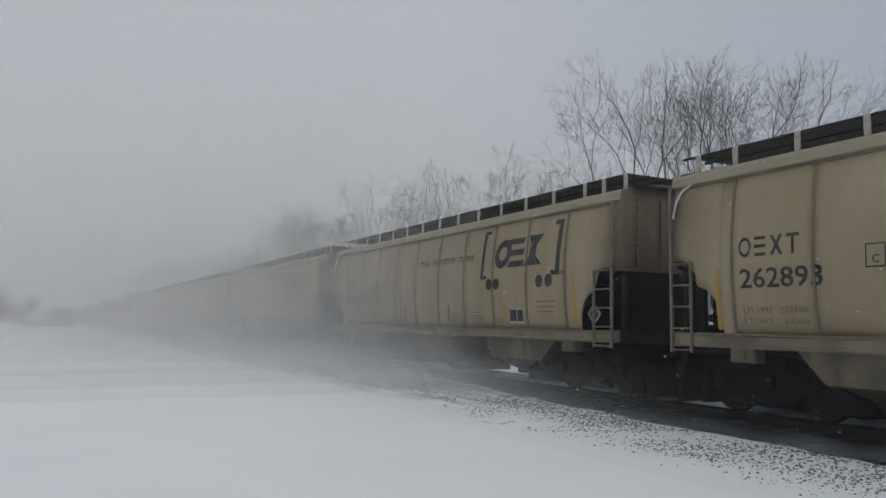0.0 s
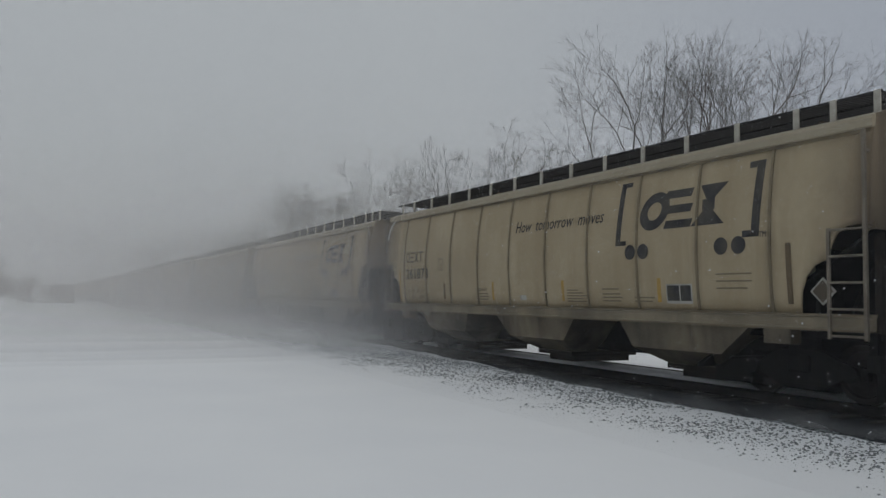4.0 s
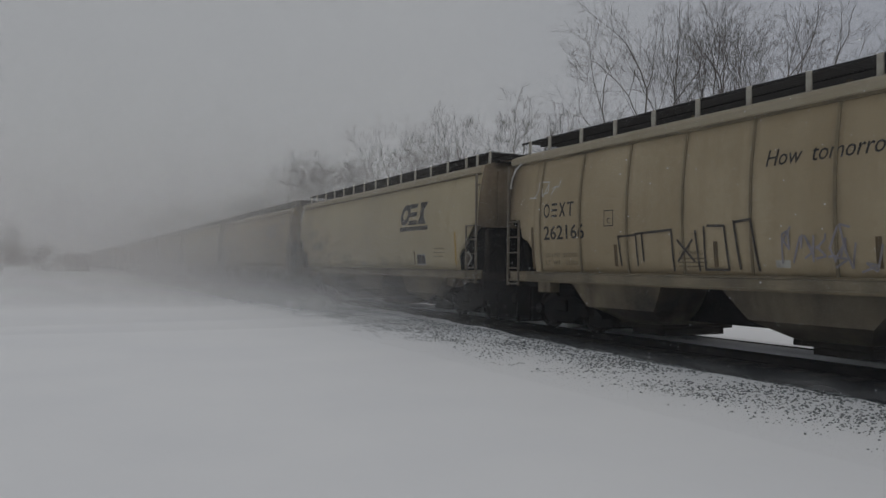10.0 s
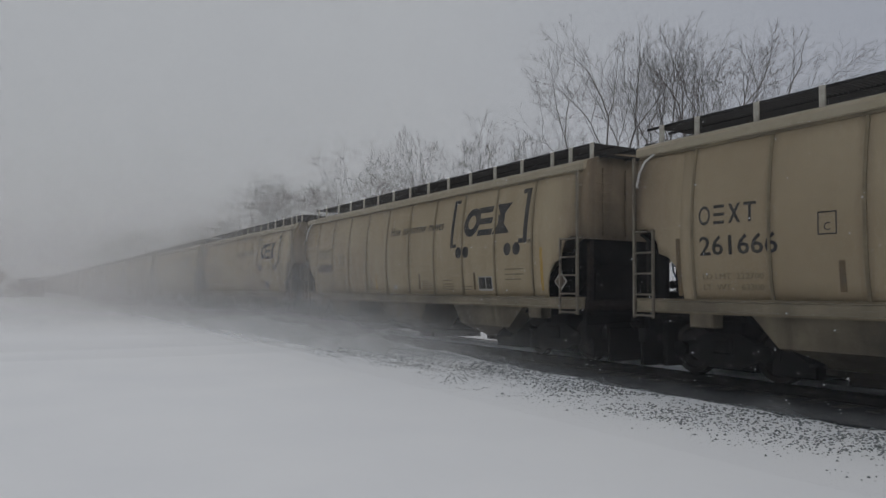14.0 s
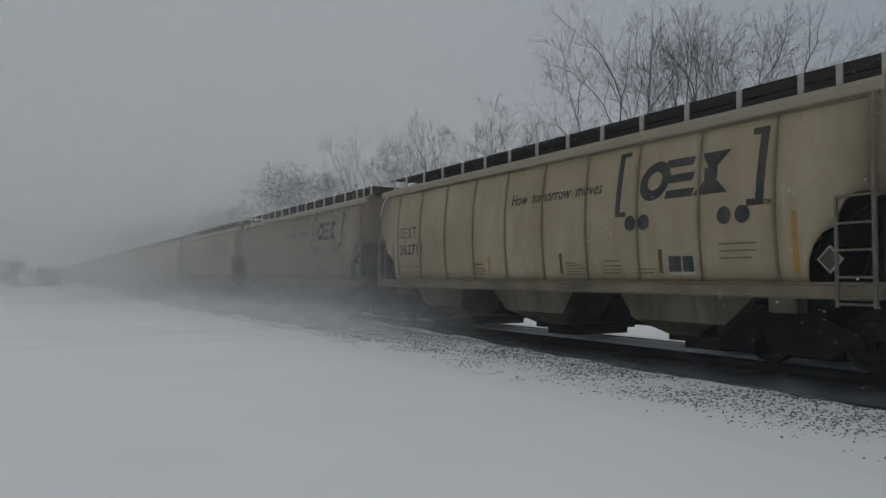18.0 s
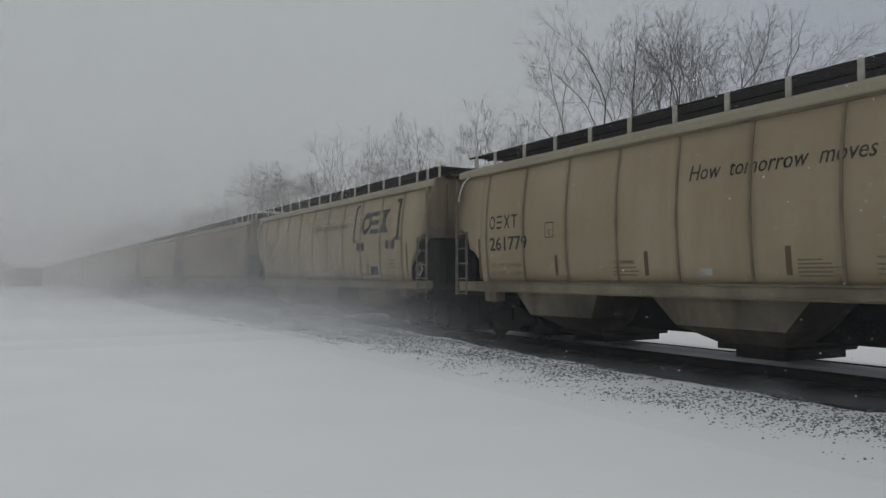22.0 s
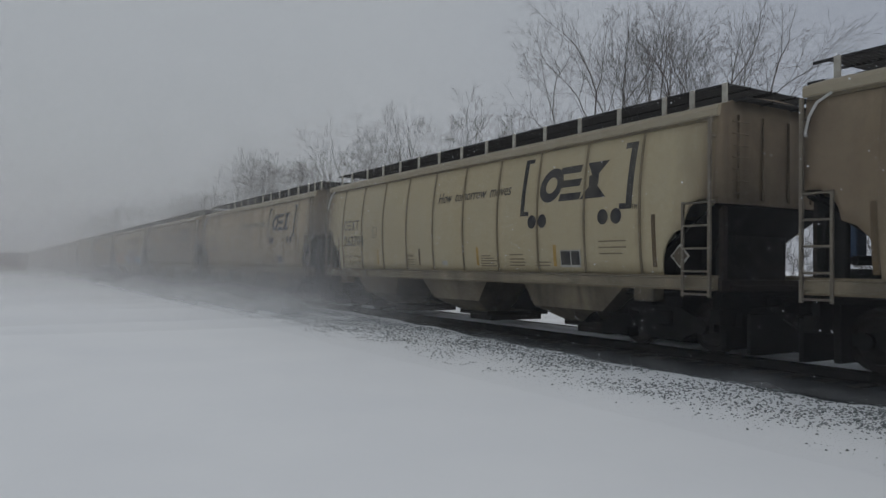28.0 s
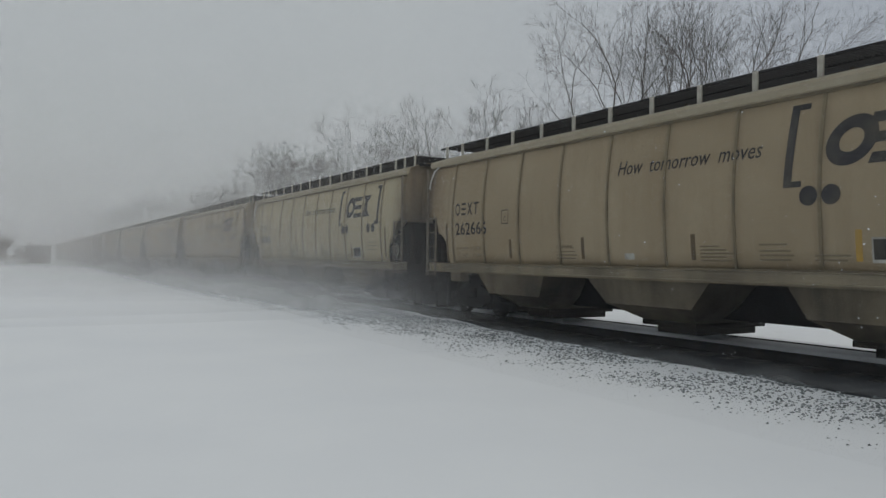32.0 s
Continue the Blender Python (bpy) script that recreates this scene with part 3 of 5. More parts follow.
def hopper_car(name, length=16.8, notch=NOTCH, ribs=10, paint=tan_paint, logo="bracketed", lower=lower_paint, sill=sill_paint):
    """One covered hopper. It runs towards -y; its own origin is on the rails under its middle."""
    car = tagged(empty(name), "", "railroad car", "covered hopper cars of the grain train")
    h = length / 2

    def u(v):                   # metres back from the leading corner
        return v - h

    part("side_sheet", side_sheet(length, notch, -1), paint, car)
    part("side_sheet", side_sheet(length, notch, 1), paint, car)
    nu = notch[-1][0]
    if ribs:
        first, last = nu + 0.5, length - 1.4
        bm = bmesh.new()
        flat(bm, rect(-0.026, 0.026, 1.37, 4.03))
        rib = decal("rib", bm, rib_paint, car, lift=0.012)
        bm = bmesh.new()
        bm.from_mesh(rib.data)
        bmesh.ops.solidify(bm, geom=bm.faces[:], thickness=0.012)
        bm.to_mesh(rib.data)
        bm.free()
        for i in range(ribs):
            y = u(first + (last - first) * i / (ribs - 1))
            if i == 0:
                rib.location.y = y
            else:
                twin(rib, car, 0, y)
    # roof with its edge angle, the hatch trough and the running boards
    prof = [(-1.5, 4.05), (-1.5, 4.2), (-1.42, 4.25), (-1.0, 4.38), (-0.5, 4.45), (0, 4.47), (0.5, 4.45), (1.0, 4.38), (1.42, 4.25), (1.5, 4.2), (1.5, 4.05)]
    part("roof", loft(bmesh.new(), [[(x, y, z) for x, z in prof] for y in (-h, h)]), trim_paint, car)
    for s in (-1, 1):
        pr = [(1.49, 4.06), (1.545, 4.03), (1.565, 4.05), (1.565, 4.16), (1.53, 4.21), (1.46, 4.225)]
        part("roof_edge", loft(bmesh.new(), [[(s * x, y, z) for x, z in pr] for y in (-h - 0.03, h + 0.03)]), trim_paint, car)
    # dark strip just below the roof edge, on the near side only
    part("roof_seam", boxed(-1.525, -1.48, -h + 0.02, h - 0.02, 3.985, 4.035), rib_paint, car)
    bm = boxed(-0.36, 0.36, -h + 0.9, h - 0.9, 4.43, 4.56, bevel=0.03)
    for i in range(5):
        y = -h + 1.6 + i * (length - 3.2) / 4
        box(bm, -0.42, 0.42, y - 0.03, y + 0.03, 4.45, 4.58)
    part("roof_hatch", bm, lower_paint, car)
    bm = bmesh.new()
    n = int((length - 0.1) / 0.085)
    for i in range(n):
        y = -h + 0.08 + i * 0.085
        box(bm, -1.2, -0.06, y - 0.009, y + 0.009, 4.6, 4.636)
    for x in (-1.2, -0.63, -0.06):
        box(bm, x - 0.008, x + 0.008, -h + 0.03, h + 0.1, 4.59, 4.64)
    board = part("running_board", bm, grate_steel, car, "dark steel grating walkway")
    twin(board, car, 1.26)
    bm = boxed(-1.235, -1.205, -0.05, 0.05, 4.3, 4.64)
    bracket = part("board_bracket", bm, bracket_paint, car)
    spots = [0.1, 0.8, 1.45] + [2.63 + 1.177 * i for i in range(int((length - 4.6) / 1.177) + 1)]
    spots += [length - 1.15, length - 0.3]
    bracket.location.y = u(spots[0])
    for v in spots[1:]:
        twin(bracket, car, 0, u(v))
    # ends: upper sheet, posts, slope sheet, platform, coupler
    for s in (-1, 1):
        bm = bmesh.new()
        zs = [notch[0][1] + (4.06 - notch[0][1]) * k / 6 for k in range(7)]
        out = [(-side_x(z) + 0.01, z) for z in zs] + [(-1.42, 4.25), (-1.0, 4.38), (-0.5, 4.45), (0, 4.475), (0.5, 4.45), (1.0, 4.38), (1.42, 4.25)] + [(side_x(z) - 0.01, z) for z in zs[::-1]]
        a = [bm.verts.new((x, s * (h - 0.03), z)) for x, z in out]
        b = [bm.verts.new((x, s * (h + 0.005), z)) for x, z in out]
        bm.faces.new(a)
        bm.faces.new(b)
        for i in range(len(out)):
            j = (i + 1) % len(out)
            bm.faces.new((a[i], a[j], b[j], b[i]))
        for x in (-1.0, -0.35, 0.35, 1.0):
            box(bm, x - 0.03, x + 0.03, s * h - 0.05 if s < 0 else h, s * h if s < 0 else h + 0.05, notch[0][1], 4.1)
        box(bm, -1.55, 1.55, s * h - 0.04, s * h + 0.04, notch[0][1] - 0.06, notch[0][1] + 0.03)
        bmesh.ops.recalc_face_normals(bm, faces=bm.faces)
        part("end_sheet", bm, end_paint, car)
        bm = bmesh.new()
        for i in range(4):
            y = s * (h + 0.04 + i * 0.06)
            box(bm, -1.1, 1.1, y - 0.012, y + 0.012, 4.33, 4.365)
        for x in (-1.1, -0.4, 0.4, 1.1):
            box(bm, x - 0.015, x + 0.015, min(s * (h - 0.02), s * (h + 0.25)), max(s * (h - 0.02), s * (h + 0.25)), 4.31, 4.368)
        part("crossover_board", bm, grate_steel, car, "dark steel crossover step")
        # slope sheets coloured near-black for the shade behind the cutaways
        zt = notch[0][1] - 0.03
        zm = zt - (zt - 0.42) * 1.7 / 3.4
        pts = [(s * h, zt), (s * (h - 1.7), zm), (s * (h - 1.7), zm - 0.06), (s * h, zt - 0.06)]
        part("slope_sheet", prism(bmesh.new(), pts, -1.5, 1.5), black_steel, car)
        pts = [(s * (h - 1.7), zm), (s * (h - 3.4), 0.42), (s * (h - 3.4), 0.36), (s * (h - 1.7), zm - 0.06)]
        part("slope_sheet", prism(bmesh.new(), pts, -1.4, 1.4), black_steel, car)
        bm = boxed(-1.1, 1.1, s * (h - 0.22) - 0.06, s * (h - 0.22) + 0.06, 0.1, 1.0, bevel=0.02)
        for x in (-1.3, -0.75, 0.75, 1.3):
            box(bm, x - 0.2, x + 0.2, s * (h - 0.05) - 0.1, s * (h - 0.05) + 0.1, 0.42 + 0.1 * abs(x), 0.8)
        rod(bm, (-1.55, s * (h + 0.12), 0.78), (0.1, s * (h + 0.35), 0.9), 0.02, 5)
        part("end_sill", bm, black_steel, car)
        for x in (-1.3, 1.3):
            part("corner_post", boxed(x - 0.05, x + 0.05, s * (h - 0.06) - 0.05, s * (h - 0.06) + 0.05, 1.1, zt), dark_steel, car)
        bm = boxed(-1.5, 1.5, s * h - 0.08, s * h + 0.08, 1.1, 1.3, bevel=0.01)
        for i in range(9):
            box(bm, -1.3, 1.3, s * (h + 0.1 + i * 0.04) - 0.008, s * (h + 0.1 + i * 0.04) + 0.008, 1.18, 1.21)
        part("end_platform", bm, dark_steel, car)
        bm = boxed(-0.18, 0.18, min(s * (h - 1.6), s * (h + 0.25)), max(s * (h - 1.6), s * (h + 0.25)), 0.68, 1.0, bevel=0.02)
        box(bm, -0.08, 0.08, min(s * (h + 0.2), s * (h + 0.7)), max(s * (h + 0.2), s * (h + 0.7)), 0.74, 0.94, bevel=0.02)
        box(bm, -0.15, 0.15, min(s * (h + 0.52), s * (h + 0.79)), max(s * (h + 0.52), s * (h + 0.79)), 0.7, 0.98, bevel=0.04)
        box(bm, -1.15, 1.15, s * (h + 0.33) - 0.04, s * (h + 0.33) + 0.04, 0.06, 0.74, bevel=0.01)
        part("coupler", bm, black_steel, car)
        rod_bm = rod(bmesh.new(), (-0.35, s * (h + 0.05), 0.85), (-0.2, s * (h + 0.8), 0.35), 0.025, 6)
        part("air_hose", rod_bm, black_steel, car)
        bm = bmesh.new()
        for k in range(7):
            z = zt + 0.15 + k * 0.2
            rod(bm, (-1.25, s * (h + 0.09), z), (-0.85, s * (h + 0.09), z), 0.012, 5)
        part("grab_iron", bm, end_paint, car)
    # sheltered gear behind the trailing cutaway, and black plates added to darken the leading one
    bm = boxed(-1.42, -1.3, h - 0.56, h - 0.36, 1.3, 2.5, bevel=0.02)
    box(bm, -1.36, -1.28, h - 0.32, h - 0.05, 1.32, 2.52, bevel=0.02)
    rod(bm, (-1.4, h - 0.2, 1.2), (-1.4, h - 0.25, 2.3), 0.05, 8)
    box(bm, -1.2, 0.9, h - 1.0, h - 0.3, 1.1, 1.5, bevel=0.04)
    rod(bm, (-1.3, h - 0.6, 1.62), (0.9, h - 0.5, 1.66), 0.07, 8)
    rod(bm, (-1.3, h - 0.95, 1.5), (1.2, h - 0.1, 1.75), 0.035, 6)
    part("brake_cylinder", bm, black_steel, car)
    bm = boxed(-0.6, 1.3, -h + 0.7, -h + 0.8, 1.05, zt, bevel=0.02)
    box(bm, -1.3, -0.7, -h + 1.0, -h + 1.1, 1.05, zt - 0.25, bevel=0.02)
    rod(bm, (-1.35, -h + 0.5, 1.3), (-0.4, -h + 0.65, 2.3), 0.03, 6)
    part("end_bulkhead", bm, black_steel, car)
    # brake wheel and its gear on the trailing end
    bm = bmesh.new()
    for i in range(20):
        a, b = 6.2832 * i / 20, 6.2832 * (i + 1) / 20
        rod(bm, (-0.1 + 0.31 * math.cos(a), h + 0.22, 2.0 + 0.31 * math.sin(a)), (-0.1 + 0.31 * math.cos(b), h + 0.22, 2.0 + 0.31 * math.sin(b)), 0.018, 5)
    for i in range(4):
        a = 6.2832 * i / 4
        rod(bm, (-0.1, h + 0.2, 2.0), (-0.1 + 0.31 * math.cos(a), h + 0.22, 2.0 + 0.31 * math.sin(a)), 0.014, 5)
    box(bm, -0.22, 0.06, h + 0.0, h + 0.18, 1.6, 2.2, bevel=0.02)
    part("brake_wheel", bm, hose_blue, car, "dark blue hand-brake wheel")
    # side sills, bolster pads, centre sill
    for s in (-1, 1):
        bm = bmesh.new()
        prof = [(1.5, 1.13), (1.62, 1.13), (1.62, 1.16), (1.585, 1.165), (1.585, 1.315), (1.63, 1.325), (1.63, 1.36), (1.5, 1.36)]
        loft(bm, [[(s * x, y, z) for x, z in prof] for y in (-h, h)])
        part("side_sill", bm, sill, car)
        if s < 0:
            # dark strips put the shadow lines of the sill's flanges into colour
            for z in (1.125, 1.35):
                part("sill_lip", boxed(-1.638, -1.58, -h, h, z - 0.012, z + 0.016), rib_paint, car)
        for v in (1.55, length - 1.55):
            bm = boxed(min(s * 1.35, s * 1.63), max(s * 1.35, s * 1.63), u(v) - 0.25, u(v) + 0.25, 0.88, 1.135, bevel=0.02)
            rod(bm, (s * 1.6, u(v) - 0.03, 1.0), (s * 1.64, u(v) - 0.03, 1.0), 0.05, 10)
            part("jacking_pad", bm, lower_paint, car)
    part("centre_sill", boxed(-0.26, 0.26, -h + 1.0, h - 1.0, 0.4, 1.2), black_steel, car)
    # black frames, rods and added blocks that fill the underframe with shade
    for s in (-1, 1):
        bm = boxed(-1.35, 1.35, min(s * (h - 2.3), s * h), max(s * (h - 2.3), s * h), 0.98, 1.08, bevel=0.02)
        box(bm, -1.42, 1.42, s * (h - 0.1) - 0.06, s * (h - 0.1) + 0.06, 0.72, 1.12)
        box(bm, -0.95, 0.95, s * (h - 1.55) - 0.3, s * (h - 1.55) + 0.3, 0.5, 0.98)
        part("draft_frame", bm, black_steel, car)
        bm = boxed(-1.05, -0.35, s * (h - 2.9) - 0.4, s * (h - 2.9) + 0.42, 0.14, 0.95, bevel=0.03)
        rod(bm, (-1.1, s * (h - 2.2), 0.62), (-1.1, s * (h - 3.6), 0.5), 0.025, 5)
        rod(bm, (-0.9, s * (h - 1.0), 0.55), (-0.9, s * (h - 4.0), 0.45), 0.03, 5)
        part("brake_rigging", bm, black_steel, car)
    # three bays with their outlet gates
    bays = [4.0, h, length - 4.0]
    for i, c in enumerate(bays):
        d0 = (1.95, 1.7, 1.42)[i]
        d1 = (1.42, 1.7, 1.6)[i]
        y = u(c)
        rings = [[(-1.53, y - d0, 1.32), (1.53, y - d0, 1.32), (1.53, y + d1, 1.32), (-1.53, y + d1, 1.32)],
                 [(-1.53, y - d0 + 0.12, 1.1), (1.53, y - d0 + 0.12, 1.1), (1.53, y + d1 - 0.12, 1.1), (-1.53, y + d1 - 0.12, 1.1)],
                 [(-1.44, y - 0.6 - 0.3 * d0, 0.62), (1.44, y - 0.6 - 0.3 * d0, 0.62), (1.44, y + 0.6 + 0.3 * d1, 0.62), (-1.44, y + 0.6 + 0.3 * d1, 0.62)],
                 [(-0.8, y - 0.64, 0.3), (0.8, y - 0.64, 0.3), (0.8, y + 0.64, 0.3), (-0.8, y + 0.64, 0.3)]]
        bay = part("hopper_bay", loft(bmesh.new(), rings), lower, car)
        bm = boxed(-0.86, 1.08, y - 0.69, y + 0.69, 0.22, 0.32, bevel=0.01)
        box(bm, -0.7, 0.95, y - 0.56, y + 0.42, 0.08, 0.22)
        rod(bm, (-0.95, y - 0.75, 0.27), (0.95, y - 0.75, 0.27), 0.03, 6)
        part("outlet_gate", bm, dark_steel, bay)
    for v in (1.55, length - 1.55):
        bogie(car, u(v))
    ladder(car, u(0.03), u(0.6))
    ladder(car, u(length - 0.03), u(length - 0.5))
    bm = rod(bmesh.new(), (-0.9, u(1.9), 0.8), (-0.9, u(3.1), 0.8), 0.16, 12)
    part("air_reservoir", bm, black_steel, car)
    # markings on the near side
    if logo == "bracketed":
        bm = bmesh.new()
        flat(bm, rect(u(5.17), u(5.31), 2.61, 3.87, 0.09), rect(u(5.0), u(5.17), 2.61, 2.7), rect(u(4.91), u(5.08), 3.78, 3.87))
        decal("logo_bracket", bm, black_paint, car)
        bm = bmesh.new()
        flat(bm, rect(u(1.84), u(2.0), 2.59, 3.85, 0.08), rect(u(2.0), u(2.17), 2.59, 2.7), rect(u(1.92), u(2.08), 3.74, 3.85))
        decal("logo_bracket", bm, black_paint, car)
        for v in (4.88, 4.52, 2.62, 2.25):
            bm = bmesh.new()
            flat(bm, disc(u(v), 2.47, 0.15, 18))
            decal("logo_dot", bm, black_paint, car)
        logo_u, logo_z, k = 3.55, 3.22, 1.0
    else:
        logo_u, logo_z, k = (4.17, 3.12, 0.95) if logo == "underlined" else (4.38, 3.38, 0.82)
        bm = bmesh.new()
        flat(bm, rect(u(logo_u - 1.12 * k), u(logo_u + 1.12 * k), logo_z - 0.56 * k, logo_z - 0.42 * k))
        decal("logo_bar", bm, black_paint, car)
    c = u(logo_u)
    bm = ring(bmesh.new(), c + 0.68 * k, logo_z, 0.17 * k, 0.36 * k, 0, 360, 30, 1.05, 0.25)
    decal("logo_shape", bm, black_paint, car)
    bm = bmesh.new()
    w, t = 0.33 * k, 0.15 * k
    for j, z in enumerate((-0.36, -0.08, 0.2)):
        flat(bm, rect(c - w + 0.1 * k, c + w + 0.1 * k, logo_z + z * k, logo_z + z * k + t, 0.06 * k))
    decal("logo_shape", bm, black_paint, car)
    bm = bmesh.new()
    e = c - 0.66 * k
    flat(bm, [(e - 0.4 * k, logo_z + 0.36 * k), (e + 0.22 * k, logo_z + 0.36 * k), (e + 0.02 * k, logo_z)], [(e - 0.34 * k, logo_z - 0.36 * k), (e + 0.42 * k, logo_z - 0.36 * k), (e + 0.02 * k, logo_z)])
    flat(bm, rect(e - 0.12 * k, e + 0.16 * k, logo_z - 0.1 * k, logo_z + 0.1 * k), x=0.002)
    decal("logo_shape", bm, black_paint, car)
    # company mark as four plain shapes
    z0, z1, t = 2.62, 2.94, 0.052
    a = [u(length - 1.56 - i * 0.3) for i in range(4)]
    decal("mark_shape", ring(bmesh.new(), a[0] - 0.11, 2.78, 0.112, 0.165, 0, 360, 20, 0.75), black_paint, car)
    decal("mark_shape", flat(bmesh.new(), *[rect(a[1] - 0.22, a[1], z, z + t) for z in (z0, (z0 + z1 - t) / 2, z1 - t)]), black_paint, car)
    decal("mark_shape", flat(bmesh.new(), [(a[2], z0), (a[2] - 0.06, z0), (a[2] - 0.24, z1), (a[2] - 0.18, z1)], [(a[2] - 0.24, z0), (a[2] - 0.18, z0), (a[2], z1), (a[2] - 0.06, z1)]), black_paint, car)
    decal("mark_shape", flat(bmesh.new(), rect(a[3] - 0.24, a[3], z1 - t, z1), rect(a[3] - 0.146, a[3] - 0.094, z0, z1 - t)), black_paint, car)
    # data plate, service stencils, reflectors
    decal("data_plate", flat(bmesh.new(), rect(u(3.3), u(3.94), 1.48, 1.84)), plate_paint, car, "black plate with white border", 0.007)
    decal("plate_panel", flat(bmesh.new(), rect(u(3.33), u(3.58), 1.53, 1.81), rect(u(3.61), u(3.91), 1.53, 1.81)), black_paint, car, "", 0.011)
    for a, b, z in ((2.0, 2.75, 1.98), (2.0, 2.75, 1.86), (2.1, 2.75, 1.74), (6.3, 6.95, 1.48), (6.4, 6.95, 1.54), (6.2, 6.95, 1.6), (6.4, 6.95, 1.66), (6.55, 6.95, 1.72), (5.2, 5.75, 1.5), (5.15, 5.75, 1.57), (5.2, 5.75, 1.64), (5.25, 5.75, 1.74), (4.3, 4.8, 1.5), (4.25, 4.8, 1.57), (10.3, 10.95, 1.5), (10.25, 10.95, 1.57), (10.3, 10.95, 1.64)):
        decal("stencil_line", flat(bmesh.new(), rect(u(a), u(b), z, z + 0.028)), stencil_paint, car)
    stencil = "faded stencilled service lettering"
    tagged(lettering("load_stencil", "LD LMT  222700", u(length - 1.6), 1.7, 1.2, 0.1, stencil_paint, car, 0, 0, stencil), kind="stuff")
    tagged(lettering("load_stencil", "LT  WT    63300", u(length - 1.6), 1.52, 1.2, 0.1, stencil_paint, car, 0, 0, stencil), kind="stuff")
    lettering("warning_stencil", "WARNING", u(10.95), 1.72, 0.6, 0.08, stencil_paint, car, 0, 0, stencil)
    if logo == "bracketed":
        lettering("mark_letters", "TM", u(1.84), 2.57, 0.14, 0.1, black_paint, car)
    decal("stencil_plate", flat(bmesh.new(), rect(u(8.55), u(8.82), 1.5, 1.62)), plate_paint, car)
    bm = bmesh.new()
    a, z = u(length - 3.9), 2.5
    flat(bm, rect(a - 0.15, a + 0.15, z - 0.17, z - 0.15), rect(a - 0.15, a + 0.15, z + 0.15, z + 0.17), rect(a - 0.15, a - 0.13, z - 0.15, z + 0.15), rect(a + 0.13, a + 0.15, z - 0.15, z + 0.15))
    decal("clearance_mark", bm, black_paint, car)
    lettering("clearance_letter", "C", a + 0.05, z - 0.11, 0.1, 0.12, black_paint, car)
    for v, z0, z1 in ((1.3, 1.5, 2.45), (4.12, 1.5, 1.95), (7.1, 1.5, 1.95), (10.05, 1.5, 1.95), (length - 4.1, 1.5, 1.95), (length - 1.08, 1.42, 2.42)):
        decal("reflector_strip", flat(bmesh.new(), rect(u(v) - 0.05, u(v) + 0.05, z0, z1)), dull_film, car)
    if logo == "bracketed":
        lettering("slogan", "How  tomorrow  moves", u(9.0), 3.13, 3.3, 0.27, black_paint, car, 0.25)
    # curved pale grab rail at the top of the trailing corner
    bm = bmesh.new()
    arc = [(length - 0.06, 3.45), (length - 0.1, 3.72), (length - 0.2, 3.92), (length - 0.42, 4.04)]
    for (a, za), (b, zb) in zip(arc, arc[1:]):
        rod(bm, (-side_x(za) - 0.05, u(a), za), (-side_x(zb) - 0.05, u(b), zb), 0.022, 6)
    rod(bm, (-1.5, u(length - 0.06), 3.45), (-side_x(3.45) - 0.05, u(length - 0.06), 3.45), 0.02, 5)
    part("grab_rail", bm, white_paint, car)
    # diamond placard holder in the leading cutaway
    bm = bmesh.new()
    g = bmesh.ops.create_cube(bm, size=1, matrix=pose(-1.45, u(0.85), 1.7, 45) @ Matrix.Diagonal((0.02, 0.3, 0.3, 1)))
    holder = part("placard", bm, plate_paint, car, "diamond-shaped placard holder with a pale rim")
    bm = bmesh.new()
    bmesh.ops.create_cube(bm, size=1, matrix=pose(-1.459, u(0.85), 1.7, 45) @ Matrix.Diagonal((0.02, 0.24, 0.24, 1)))
    part("placard_face", bm, end_paint, holder)
    return car


# ---------------------------------------------------------------- the train
NUMBERS = ["262893", "262911", "262195", "261708", "", "261873", "261951", "261994", "263020", "261643", "265041", "262166", "265505", "263046", "262355", "261666", "", "", "262712", "262501", "262711", "261377", "261904", "263028", "261779", "261903", "261270", "261540", "", "", "", "262704", "261323", "261360", "262465", "262666"]
CARS = 49
LONG = 10                       # the longer car with the round emblem
SMOOTH = 12                     # the pale car without ribs


def offset(j):
    """How far the leading corner of car j is behind that of car 0."""
    return 18.4 * j + (1.6 if j > LONG else 0)


def position(t):
    """Where the leading corner of car 0 is at t seconds, along the track."""
    drift = np.interp(t, (0, 2, 5, 6, 8, 9, 10, 13, 17, 19, 22, 24, 25, 28, 29, 30, 32), (0.07, 0.05, 0.07, 0, 0.17, 0, -0.12, 0, -0.06, 0.07, 0.19, 0.34, 0.28, -0.36, -0.3, -0.05, 0))
    return -6.45 - 19.7318 * t - 0.005327 * t * t + float(drift)


pale_paint = material("clean_pale_paint", (0.43, 0.365, 0.24), 0.6, 0, 0.2, 9, (0.31, 0.26, 0.17), 0.5, 0.4, 0.1, 25, 0.25)
for m in (tan_paint, lower_paint, end_paint):
    random_tint(m, 0.5, (0.215, 0.158, 0.105) if m is tan_paint else (0.09, 0.075, 0.055))
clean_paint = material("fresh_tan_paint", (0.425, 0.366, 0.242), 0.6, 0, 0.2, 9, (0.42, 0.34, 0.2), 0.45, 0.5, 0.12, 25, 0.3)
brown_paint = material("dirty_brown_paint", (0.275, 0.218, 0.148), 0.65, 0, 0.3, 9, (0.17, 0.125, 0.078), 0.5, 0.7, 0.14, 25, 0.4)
long_paint = material("faded_cream_paint", (0.43, 0.348, 0.226), 0.6, 0, 0.25, 9, (0.22, 0.165, 0.1), 0.5, 0.6, 0.1, 25, 0.35)
for m in (tan_paint, clean_paint, brown_paint):
    seamed(m, 1.64 - 8.4, 1.529)
    sooted(m, 1.0, 8.4)
